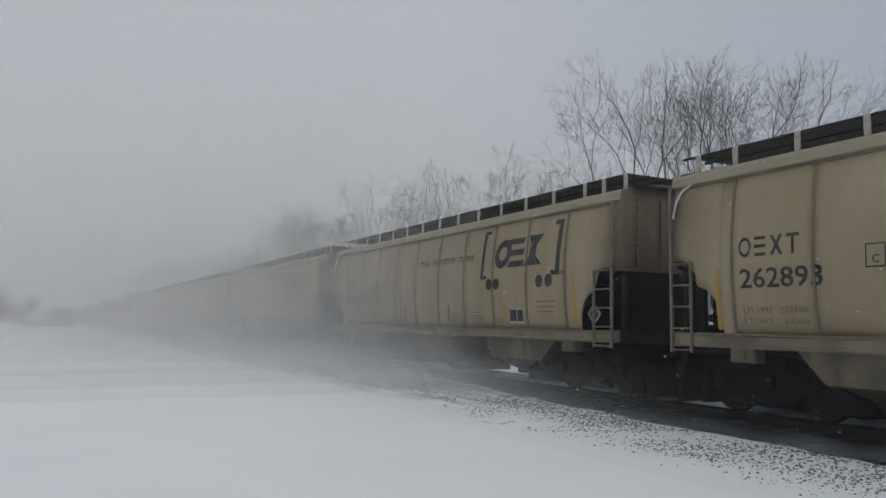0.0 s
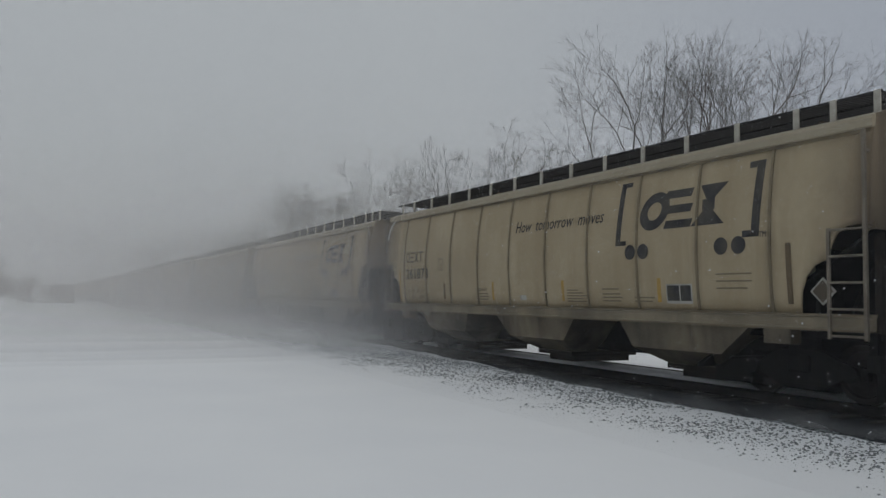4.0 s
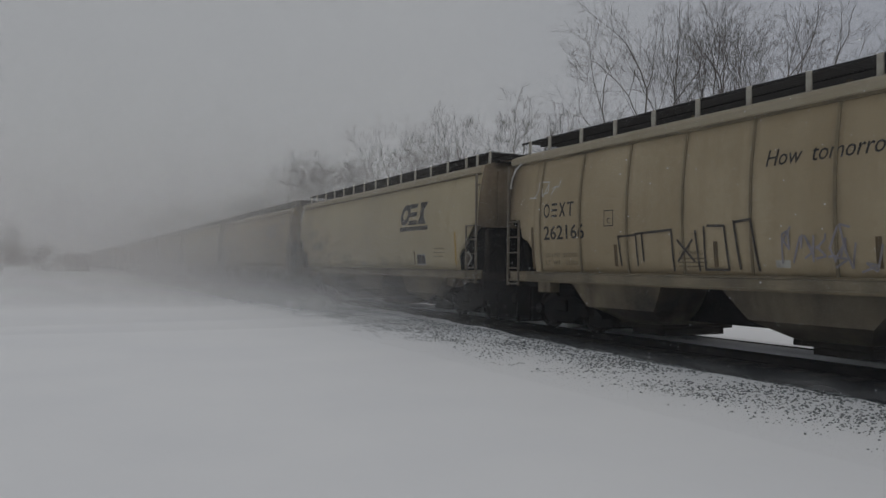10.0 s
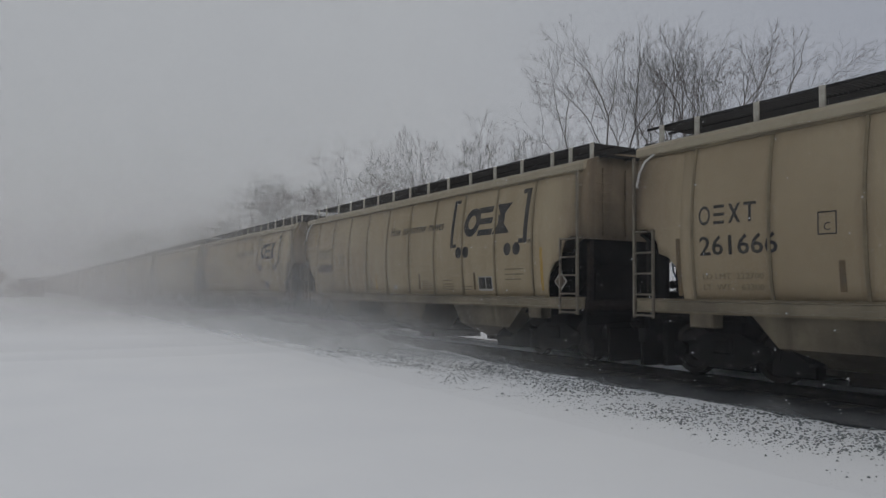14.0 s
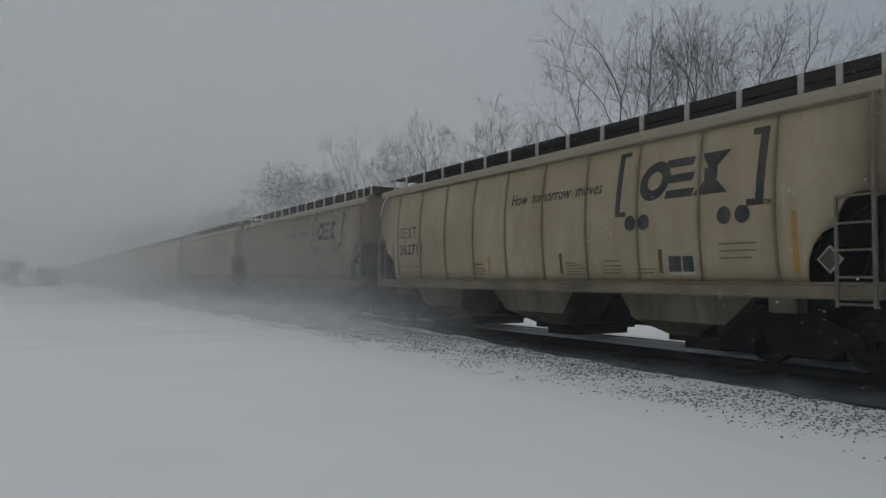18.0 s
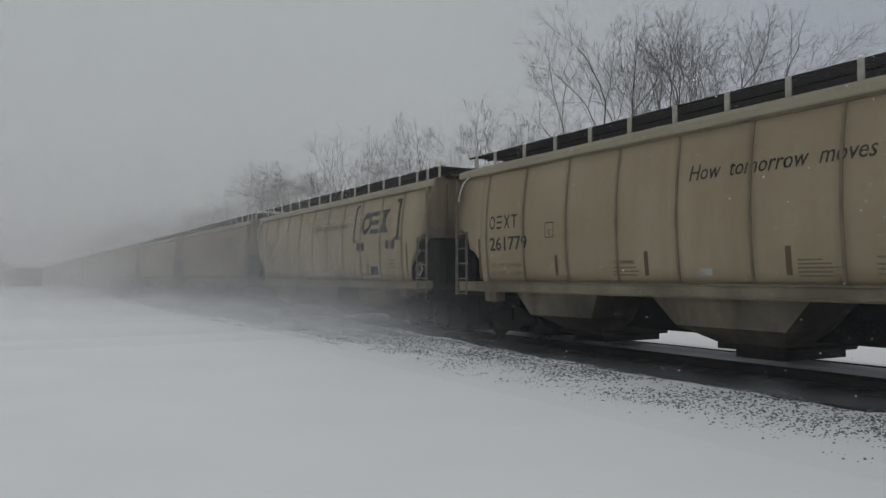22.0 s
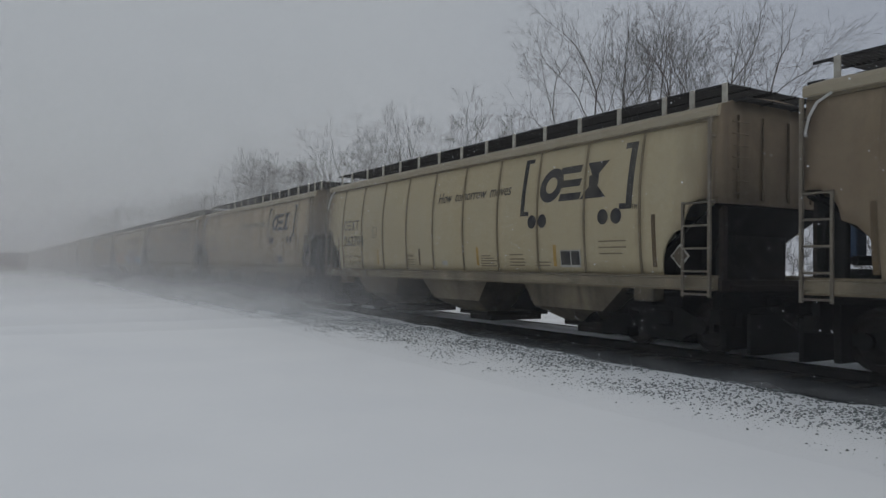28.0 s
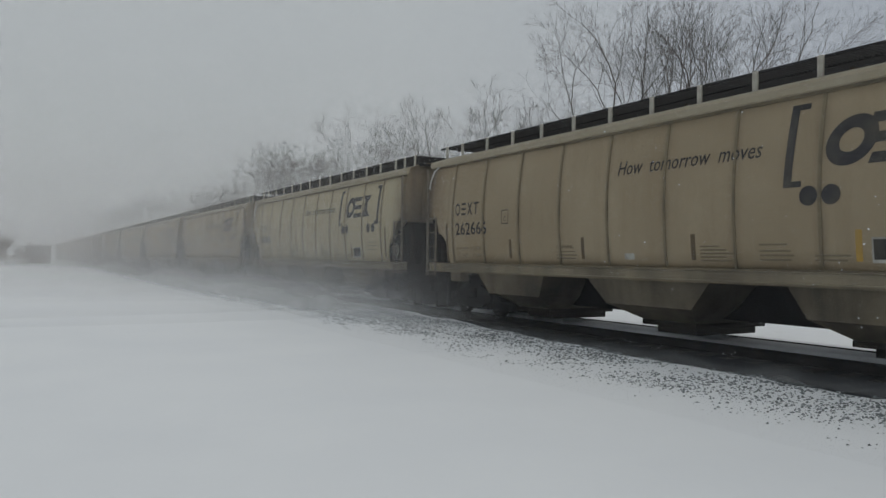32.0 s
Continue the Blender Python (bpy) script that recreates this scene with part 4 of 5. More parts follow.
seamed(long_paint, 1.95 - 9.2, 1.881)
sooted(long_paint, 0.9, 9.2)
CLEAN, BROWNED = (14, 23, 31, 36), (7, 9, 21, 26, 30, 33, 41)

standard = hopper_car("grain_hopper_car")
long_car = hopper_car("grain_hopper_car", 18.4, NOTCH_LONG, 9, long_paint, "emblem", caked_paint, caked_paint)
smooth_car = hopper_car("grain_hopper_car", 16.8, NOTCH_SMOOTH, 0, pale_paint, "underlined")

graffiti_colours = {}


def spray(colour):
    if colour not in graffiti_colours:
        graffiti_colours[colour] = material("spray_paint", colour, 0.5, 0, 0.25, 14, tuple(c * 0.5 for c in colour), 3, 0.4)
    return graffiti_colours[colour]


def blob_patch(rng, y0, y1, z0, z1, bumps=9, rough=0.18):
    """A ragged patch of paint with a wavy top."""
    n = bumps * 4
    top = [(y0 + (y1 - y0) * i / n, z1 - (z1 - z0) * rough * (abs(math.sin(i * 0.9 + rng.random())) + rng.random() * 0.5)) for i in range(n + 1)]
    low = [(y, z0 + (z1 - z0) * 0.08 * rng.random()) for y, _ in top]
    return [[low[i], low[i + 1], top[i + 1], top[i]] for i in range(n)]


def stroke(bm, pts, w):
    for (a, b), (c, d) in zip(pts, pts[1:]):
        k = math.hypot(c - a, d - b) or 1
        ny, nz = -(d - b) / k * w / 2, (c - a) / k * w / 2
        flat(bm, [(a + ny, b + nz), (c + ny, d + nz), (c - ny, d - nz), (a - ny, b - nz)])


def scribble(rng, y0, y1, z0, z1, n, w):
    bm = bmesh.new()
    for i in range(n):
        c = y0 + (y1 - y0) * (i + 0.5) / n
        g = (y1 - y0) / n * 0.42
        pts = [(c + rng.uniform(-g, g), z0 + (z1 - z0) * rng.random()) for _ in range(4)]
        stroke(bm, [(c + g, z0 + (z1 - z0) * rng.uniform(0, 0.2))] + pts + [(c - g, z0 + (z1 - z0) * rng.uniform(0.7, 1))], w)
    return bm


def fat(bm, pts, w, x):
    """A broad brush stroke with round joints."""
    for (a, b), (c, d) in zip(pts, pts[1:]):
        k = math.hypot(c - a, d - b) or 1
        ny, nz = -(d - b) / k * w / 2, (c - a) / k * w / 2
        x -= 0.0003
        flat(bm, [(a + ny, b + nz), (c + ny, d + nz), (c - ny, d - nz), (a - ny, b - nz)], x=x)
    for a, b in pts[1:-1]:
        x -= 0.0003
        flat(bm, disc(a, b, w / 2, 8), x=x)
    return x


# skeletons of plain letter-like shapes in a unit box, first coordinate along the reading direction
SHAPES = {
    "bend": [[(1.0, 0.9), (0.5, 1.0), (0.12, 0.78), (0.5, 0.52), (0.95, 0.3), (0.6, 0.02), (-0.05, 0.08)]],
    "gate": [[(0.0, 0.0), (0.05, 0.9), (0.8, 0.98), (0.9, 0.0)]],
    "cross": [[(0.1, 0.0), (0.8, 0.75)], [(0.15, 0.7), (0.8, 0.05)]],
    "bar": [[(0.45, 0.0), (0.4, 0.85)], [(0.1, 0.82), (0.85, 0.8)]],
    "spike": [[(0.0, 0.0), (0.25, 0.9), (0.5, 0.25), (0.8, 1.05), (1.05, 0.0)], [(0.3, 0.2), (0.75, 0.5)]],
    "loop": [[(0.9, 0.1), (0.1, 0.2), (0.15, 0.9), (0.8, 0.95), (0.85, 0.4), (0.4, 0.35), (0.5, 0.75)]],
    "bolt": [[(0.1, 1.1), (0.2, 0.5), (0.75, 0.62), (0.6, -0.05)], [(0.9, 1.0), (0.75, 0.62)]],
    "claw": [[(-0.15, 0.1), (0.3, 0.55), (0.2, 1.05)], [(0.3, 0.55), (0.75, 0.95), (1.1, 0.3)], [(0.5, 0.0), (0.6, 0.4)]],
}


def graffiti(car, seed, items):
    """items: (kind, y0, y1, z0, z1, colour, detail); y in metres back from the leading corner."""
    rng = random.Random(seed)
    lift = 0.009
    for kind, a, b, z0, z1, colour, n in items:
        a, b = a - car["half"], b - car["half"]
        bm = bmesh.new()
        if kind == "patch":
            flat(bm, *blob_patch(rng, a, b, z0, z1, n))
        elif kind == "wedge":       # tapers towards the leading end
            flat(bm, *[[(y, z) for y, z in q] for q in blob_patch(rng, a, b, z0, z1, n, 0.12)])
            for v in bm.verts:
                k = (v.co.y - a) / (b - a)
                v.co.z = z0 + (v.co.z - z0) * (0.12 + 0.88 * k)
        elif kind == "drawn":       # fill, outline and halo colours with a stroke width
            shapes, w, lean = n
            step = (b - a) / len(shapes)
            grown = (0.15, 0.075, 0.0)
            for colour_of, g in zip(colour, grown):
                if colour_of is None:
                    continue
                bm, x = bmesh.new(), 0.0
                rr = random.Random(seed + 5)
                for k, name in enumerate(shapes):
                    left = b - step * (k + 0.06)
                    dz, tilt, spin, flip = rr.uniform(-0.07, 0.07), rr.uniform(-0.1, 0.1) + lean, rr.uniform(-0.5, 0.5), rr.random() < 0.5
                    for line in SHAPES[name]:
                        line = [((1 - p if flip else p), q) for p, q in line]
                        line = [(0.5 + (p - 0.5) * math.cos(spin) - (q - 0.5) * math.sin(spin), min(1.12, max(0.0, 0.5 + (p - 0.5) * math.sin(spin) + (q - 0.5) * math.cos(spin)))) for p, q in line]
                        pts = [(left + step * 0.12 - step * 1.1 * p - tilt * (q - 0.5), max(1.36 + w * 0.5, z0 + w / 2 + (z1 - z0 - w) * q + dz)) for p, q in line]
                        x = fat(bm, pts, w + 2 * g, x)
                decal("graffiti", bm, spray(colour_of), car, "spray-painted graffiti", lift)
                lift += 0.0105
            continue
        elif kind == "slabs":       # broad leaning slabs with dark outlines and pale feet
            fill, ink, foot, glint = colour
            tops = [[(0.015, 0.95), (0.245, 0.98), (0.235, 0.62), (0.17, 0.52), (0.17, 0.36), (0.09, 0.36), (0.05, 0.5), (0.02, 0.6)], [(0.26, 0.9), (0.34, 0.94), (0.365, 0.62), (0.4, 0.97), (0.465, 0.99), (0.475, 0.4), (0.4, 0.36), (0.38, 0.45), (0.33, 0.36), (0.27, 0.4)],
                    [(0.49, 0.95), (0.6, 0.98), (0.645, 0.7), (0.68, 0.36), (0.61, 0.34), (0.58, 0.45), (0.53, 0.36), (0.485, 0.42)], [(0.655, 0.98), (0.8, 1.1), (0.985, 1.15), (0.985, 0.6), (0.86, 0.62), (0.8, 0.52), (0.9, 0.44), (0.9, 0.36), (0.7, 0.36), (0.67, 0.7)]]
            feet = [[(0.09, 0.34), (0.17, 0.34), (0.2, 0.14), (0.22, 0.02), (0.07, 0.02)], [(0.26, 0.37), (0.325, 0.34), (0.34, 0.02), (0.24, 0.02)], [(0.4, 0.34), (0.47, 0.37), (0.505, 0.02), (0.38, 0.02)], [(0.49, 0.4), (0.525, 0.34), (0.57, 0.02), (0.52, 0.02)], [(0.6, 0.34), (0.68, 0.34), (0.69, 0.02), (0.6, 0.02)], [(0.7, 0.34), (0.88, 0.34), (0.97, 0.14), (0.97, 0.02), (0.7, 0.02)]]

            def place(poly, grow=0.0):
                cs, ch = sum(p for p, _ in poly) / len(poly), sum(q for _, q in poly) / len(poly)
                return [(b - (b - a) * (p + math.copysign(grow / (b - a), p - cs)), max(1.372, z0 + (z1 - z0) * q + math.copysign(grow, q - ch))) for p, q in poly]

            for polys, colour_of, grow in ((tops + feet, ink, 0.06), (feet, foot, 0.0), (tops, fill, 0.0)):
                bm = bmesh.new()
                for k, poly in enumerate(polys):
                    flat(bm, place(poly, grow), x=-0.0005 * k)
                if grow:
                    flat(bm, rect(b - 0.45, b - 0.08, z1 + 0.04, z1 + 0.16), rect(a + 0.85, a + 1.25, z1 + 0.12, z1 + 0.3), x=-0.008)
                decal("graffiti", bm, spray(colour_of), car, "spray-painted graffiti", lift)
                lift += 0.009
            bm, x = bmesh.new(), 0.0
            for p, q in ((0.03, 0.86), (0.28, 0.84), (0.41, 0.88), (0.5, 0.86), (0.68, 0.9), (0.88, 0.2), (0.62, 0.25)):
                y, z = b - (b - a) * p, z0 + (z1 - z0) * q
                x = fat(bm, [(y, z - 0.1), (y - 0.03, z + 0.03), (y - rng.uniform(0.15, 0.3), z + 0.05)], 0.03, x)
            decal("graffiti", bm, spray(glint), car, "spray-painted graffiti", lift)
            lift += 0.009
            continue
        elif kind == "lines":       # thin strokes, first coordinate along the reading direction
            x = 0.0
            for line in n:
                x = fat(bm, [(b - (b - a) * p, z0 + (z1 - z0) * q) for p, q in line], 0.045, x)
        else:
            bm.free()
            bm = scribble(rng, a, b, z0, z1, n, 0.035)
        decal("graffiti", bm, spray(colour), car, "spray-painted graffiti", lift)
        lift += 0.004


GOLD = (0.5, 0.25, 0.04)
SILVER, BLACK, BLUE, BROWN, YELLOW, RED, PALE, PURPLE, GREEN, FOOT = (0.16, 0.185, 0.175), (0.02, 0.02, 0.025), (0.06, 0.3, 0.5), (0.13, 0.045, 0.035), (0.62, 0.42, 0.06), (0.36, 0.06, 0.04), (0.5, 0.47, 0.42), (0.1, 0.092, 0.14), (0.075, 0.14, 0.05), (0.24, 0.2, 0.2)
INK = (0.07, 0.06, 0.05)
TAGS = {
    6: [("lines", 5.3, 6.4, 1.45, 2.02, BLACK, [[(0, 0), (0.06, 0.9), (0.2, 0.35), (0.34, 0.95), (0.36, 0.15)], [(0.45, 0.95), (0.75, 0.85), (0.82, 0.5), (0.62, 0.2), (0.42, 0.3)], [(0.5, 0.9), (0.52, 0.2), (0.8, -0.05), (1.0, 0.0), (0.95, 0.1), (0.8, 0.02)]])],
    9: [("drawn", 10.5, 14.0, 1.5, 2.2, (None, None, RED), (("claw", "bar", "loop", "gate", "bolt", "cross"), 0.045, 0.05))],
    11: [("scribble", 14.6, 15.9, 3.1, 3.5, PALE, 3), ("lines", 9.1, 12.6, 1.42, 2.3, INK, [[(0.02, 0.1), (0.0, 0.78), (0.15, 0.8), (0.16, 0.1)], [(0.14, 0.82), (0.32, 0.86)], [(0.2, 0.84), (0.21, 0.2)], [(0.27, 0.84), (0.43, 0.88), (0.44, 0.0)], [(0.47, 0.66), (0.59, 0.2)], [(0.58, 0.66), (0.47, 0.2)], [(0.6, 0.85), (0.62, 0.0)], [(0.66, 0.92), (0.66, 0.04), (0.81, 0.04), (0.79, 0.9), (0.68, 0.92)], [(0.85, 1.0), (0.88, 0.05)], [(0.85, 0.96), (0.95, 1.0), (0.99, 0.02)]]), ("scribble", 7.5, 8.7, 1.55, 2.15, (0.27, 0.25, 0.27), 6), ("scribble", 7.0, 7.8, 1.42, 1.9, (0.27, 0.25, 0.26), 2)],
    19: [("scribble", 15.6, 16.6, 2.6, 3.8, BLACK, 3)],
    27: [("drawn", 12.8, 14.0, 1.5, 1.95, (None, None, BLACK), (("bolt", "claw", "spike"), 0.06, 0.04)), ("drawn", 9.1, 11.1, 1.5, 2.0, (None, None, BLACK), (("loop", "gate", "bolt", "cross"), 0.05, 0.04))],
    34: [("patch", 8.8, 14.5, 1.38, 1.72, YELLOW, 14), ("patch", 8.8, 10.2, 1.38, 1.95, YELLOW, 3), ("drawn", 9.6, 14.2, 1.42, 2.4, (None, (0.2, 0.05, 0.06), GOLD), (("claw", "spike", "bolt", "loop", "spike", "claw"), 0.12, 0.1)), ("patch", 7.0, 8.7, 1.38, 2.15, BLUE, 5), ("patch", 3.4, 6.9, 1.8, 2.5, BLUE, 8), ("wedge", 0.75, 3.4, 1.38, 2.3, BLUE, 7), ("slabs", 2.8, 7.5, 1.38, 2.36, (BROWN, BLACK, FOOT, PALE), 4)],
}


def emblem(car):
    """The round badge: a dark disc with an ear of grain between two leaves, and a ring of plain bars."""
    y, z = 8.2 - car["half"], 2.66
    decal("emblem_disc", flat(bmesh.new(), disc(y, z, 0.86, 36)), spray(BLACK), car, "round dark badge with an ear of yellow grain", 0.008)
    decal("emblem_field", flat(bmesh.new(), disc(y - 0.1, z + 0.03, 0.42, 28, 0.4)), spray((0.38, 0.38, 0.36)), car, "", 0.011)
    decal("emblem_ear", flat(bmesh.new(), [(a - 0.35 * (c - z), c) for a, c in disc(y - 0.1, z + 0.12, 0.31, 20, 0.135)]), spray((0.36, 0.235, 0.06)), car, "", 0.017)
    bm = bmesh.new()
    for q in ([(y + 0.98, z + 0.27), (y + 0.62, z + 0.3), (y + 0.2, z + 0.12), (y - 0.1, z - 0.4), (y + 0.25, z - 0.1), (y + 0.6, z + 0.2)], [(y + 0.95, z - 0.04), (y + 0.6, z + 0.02), (y + 0.2, z - 0.22), (y - 0.05, z - 0.5), (y + 0.3, z - 0.36), (y + 0.6, z - 0.14)], [(y - 0.42, z + 0.22), (y - 0.2, z - 0.05), (y - 0.02, z - 0.5), (y - 0.32, z - 0.3), (y - 0.46, z - 0.02)], [(y + 0.3, z + 0.3), (y + 0.08, z + 0.1), (y + 0.0, z - 0.3), (y + 0.16, z - 0.05)]):
        flat(bm, q)
    decal("emblem_leaf", bm, spray(GREEN), car, "", 0.014)
    bm = bmesh.new()
    for i in range(22):
        if i in (3, 7, 8, 9, 10, 14):
            continue
        ring(bm, y, z, 0.58, 0.74, i * 16.36 + 3, i * 16.36 + 8, 2)
    decal("emblem_bar", bm, spray((0.17, 0.165, 0.11)), car, "", 0.012)


train = []
rng = random.Random(3)
for j in range(CARS):
    kind = long_car if j == LONG else smooth_car if j == SMOOTH else standard
    car = kind if kind is not standard else copy_thing(standard, Matrix.Identity(4))
    half = 9.2 if j == LONG else 8.4
    car["half"] = half
    length = 2 * half
    tag = TAGS.get(j, [])
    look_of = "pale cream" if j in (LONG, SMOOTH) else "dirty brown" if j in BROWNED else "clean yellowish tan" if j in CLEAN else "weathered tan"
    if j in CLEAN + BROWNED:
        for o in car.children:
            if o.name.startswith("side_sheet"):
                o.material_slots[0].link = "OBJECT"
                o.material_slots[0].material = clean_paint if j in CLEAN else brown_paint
    extra = "with spray-painted graffiti" if tag or j == LONG else "streaked with grime"
    tagged(car, f"{look_of} covered hopper car {extra} on the track", "railroad car", "covered hopper cars of the grain train")
    number = NUMBERS[j] if j < len(NUMBERS) else ""
    y = length - 1.56 - half
    if number:
        lettering("car_number", number, y - (0.3 if j == SMOOTH else 0), 2.1, 1.52, 0.33, black_paint, car, 0, 0.012)
    else:
        for k in range(6):
            decal("number_bar", flat(bmesh.new(), rect(y - 0.17 - k * 0.25, y - k * 0.25, 2.1, 2.41)), black_paint, car)
    if tag:
        graffiti(car, j, tag)
    # clean yellow or dirty reflectors, car by car
    bright = rng.random()
    for o in car.children:
        if o.name.startswith("reflector_strip") and rng.random() < bright * 0.55:
            o.material_slots[0].link = "OBJECT"
            o.material_slots[0].material = yellow_film
            o["label"] = "yellow reflective strip"
    train.append(car)
emblem(train[LONG])
graffiti(train[LONG], 10, [("patch", 9.3, 13.5, 1.4, 2.35, PURPLE, 8), ("patch", 9.2, 11.4, 1.4, 2.2, BLACK, 5), ("drawn", 9.4, 13.4, 1.4, 2.22, (PURPLE, BLACK, SILVER), (("bolt", "spike", "loop", "claw", "spike", "loop"), 0.19, 0.1)), ("scribble", 8.6, 9.4, 1.5, 2.2, PALE, 2), ("patch", 4.6, 7.6, 1.4, 2.35, BLACK, 7), ("scribble", 4.2, 5.2, 2.0, 2.7, RED, 4)])
decal("placard_sheet", flat(bmesh.new(), rect(0.98 - 9.2, 1.36 - 9.2, 2.8, 3.2)), spray((0.55, 0.27, 0.05)), train[LONG], "orange square sheet")
for o in [standard, *standard.children_recursive]:
    bpy.data.objects.remove(o)


# ---------------------------------------------------------------- bare trees
def branch_mesh(seed, height, stems=1, spread=0.3, lean=(0, 0), tip=0.006, thick=0.15, fan=1.0, bole=0.28, finest=0.42, mat=bark):
    """A leafless tree: every limb goes on in a leader and throws off laterals, again and again, down to twigs."""
    rng = random.Random(seed)
    verts, faces = [], []
    first = height * 0.235
    pull = Vector((lean[0], lean[1], 1.0)).normalized()

    def tube(pts, radii, n):
        base = len(verts)
        for i, p in enumerate(pts):
            d = (pts[min(i + 1, len(pts) - 1)] - pts[max(i - 1, 0)]).normalized()
            a = d.orthogonal().normalized()
            b = d.cross(a)
            for k in range(n):
                t = 6.2832 * k / n
                verts.append(p + (a * math.cos(t) + b * math.sin(t)) * radii[i])
        for i in range(len(pts) - 1):
            for k in range(n):
                q = (k + 1) % n
                faces.append((base + i * n + k, base + i * n + q, base + (i + 1) * n + q, base + (i + 1) * n + k))

    def turned(d, angle, round_it):
        side = d.orthogonal().normalized()
        side.rotate(Matrix.Rotation(round_it, 3, d))
        return d * math.cos(angle) + side * math.sin(angle)

    def grow(start, way, length, r, roll):
        seg = 3 if length > 0.9 else 2
        pts, p, d = [start], start, way
        for i in range(seg):
            d = (d + Vector((rng.gauss(0, 1), rng.gauss(0, 1), rng.gauss(0, 0.6))) * 0.085 + pull * (0.05 if length > 1.0 else 0.0)).normalized()
            p = p + d * length / seg
            pts.append(p)
        last = length < finest
        r1 = tip * 0.6 if last else max(tip, r * 0.74)
        tube(pts, [r + (r1 - r) * i / seg for i in range(seg + 1)], 5 if r > 0.05 else 4 if r > 0.02 else 3)
        if last:
            return
        roll += 2.4
        open_ = fan if length > 1.3 else max(fan, 0.8)
        grow(pts[-1], turned(d, rng.uniform(0.1, 0.36), roll + rng.uniform(2.5, 3.8)), length * rng.uniform(0.72, 0.86), r1, roll)
        grow(pts[-1], turned(d, open_ * rng.uniform(0.5, 0.9), roll), length * rng.uniform(0.6, 0.8), max(tip, r1 * 0.68), roll + 1.3)
        for k in range(rng.choice((0, 1, 1) if length < 1.6 else (0, 0, 1))):
            i = rng.randrange(1, seg)
            grow(pts[i], turned(d, open_ * rng.uniform(0.65, 1.05), roll + 1.9 + 2.2 * k), length * rng.uniform(0.42, 0.6), max(tip, r1 * 0.45), roll + 0.7)

    fork = pull * height * bole
    tube([Vector((0, 0, -0.4)), fork * 0.5, fork], [thick * 1.15, thick, thick * 0.92], 7)
    for i in range(stems):
        a = 6.2832 * (i + rng.uniform(-0.2, 0.2)) / stems + seed
        s = spread * rng.uniform(0.8, 1.15) if stems > 1 else 0
        grow(fork * rng.uniform(0.9, 1.0), (pull + Vector((s * math.cos(a), s * math.sin(a), 0))).normalized(), first * rng.uniform(0.9, 1.05), thick * (0.9 if stems == 1 else 0.7), seed + i)
    zs = sorted(v.z for v in verts)
    k = height / zs[int(len(zs) * 0.997)]
    me = bpy.data.meshes.new("branches")
    me.from_pydata([(v.x * k, v.y * k, v.z * k) for v in verts], [], faces)
    me.materials.append(mat)
    return me


def tree(me, az, dist, label, turn=0.0, size=1.0):
    root = tagged(new("bare_tree", me), label, "tree", "bare trees behind the track")
    root.matrix_basis = pose(dist * math.sin(radians(az)), dist * math.cos(radians(az)), SNOW_Z, 0, 0, turn) @ Matrix.Diagonal((size, size, size, 1))
    return root


NEAR = "bare grey winter tree with fine branching twigs, in snow"
FAR = "bare winter tree half hidden by blowing snow"
# azimuth from the track, distance, height, leaders, lean to the right, spread, opening of the limbs
GROVE = [(40.9, 42, 10.8, 1, -0.12, 0, 0.85), (42.3, 39, 15.2, 2, -0.08, 0.18, 0.85), (43.3, 39, 15.5, 1, -0.03, 0, 0.8), (45.0, 40, 15.6, 1, 0.06, 0, 0.65), (46.6, 38, 14.8, 1, 0.1, 0, 0.7), (47.6, 42, 16.2, 1, 0.04, 0, 0.7), (49.2, 39, 14.5, 1, 0.03, 0, 0.55), (50.6, 40, 14.9, 1, 0.03, 0, 0.42), (51.9, 39, 14.7, 1, 0.1, 0, 0.45), (52.9, 41, 10.4, 1, 0.06, 0, 0.45),
         (36.2, 50, 13.0, 2, -0.03, 0.25, 0.75), (31.0, 55, 14.6, 1, 0.01, 0, 0.85), (31.4, 55, 13.4, 1, 0.2, 0, 0.75), (29.6, 56, 12.8, 1, -0.1, 0, 0.75), (28.6, 56, 14.0, 1, -0.12, 0, 0.85), (25.9, 62, 13.6, 2, 0.0, 0.3, 0.95), (24.6, 66, 12.8, 2, -0.02, 0.3, 0.95), (22.4, 64, 14.4, 2, -0.02, 0.2, 0.8)]
for i, (az, dist, ht, stems, lean, sp, fan) in enumerate(GROVE):
    a = radians(az)
    me = branch_mesh(20 + i, ht, stems, sp, (lean * math.cos(a), -lean * math.sin(a)), 0.0052 if i < 10 else 0.009, 0.145, fan, 0.3, 0.3 if i < 10 else 0.32)
    tree(me, az, dist, NEAR if i < 15 else FAR)
far_meshes = [branch_mesh(60 + i, 15, 2, 0.3, (0, 0), 0.014, 0.15, 1.0, 0.24, 0.4) for i in range(3)]
for i, (az, dist, ht) in enumerate([(20.9, 78, 12.4), (19.6, 84, 13.0), (18.4, 90, 15.4), (17.3, 94, 15.8), (16.0, 98, 14.6), (14.9, 104, 13.4), (13.6, 110, 12.5), (12.4, 118, 12.5), (11.0, 135, 13), (9.6, 150, 13), (8.2, 175, 15), (7.0, 205, 15), (5.8, 250, 15)]):
    tree(far_meshes[i % 3], az, dist, FAR, i * 77.0, ht / 15)
for i, (az, dist, ht) in enumerate([(-0.8, 215, 8), (-2.2, 195, 10), (-3.4, 205, 11.5), (-4.4, 180, 10.5), (-5.8, 190, 12), (-7.5, 185, 12)]):
    tree(far_meshes[i % 3], az, dist, "bare winter tree beyond the brush, veiled by snow", i * 51.0, ht / 15)

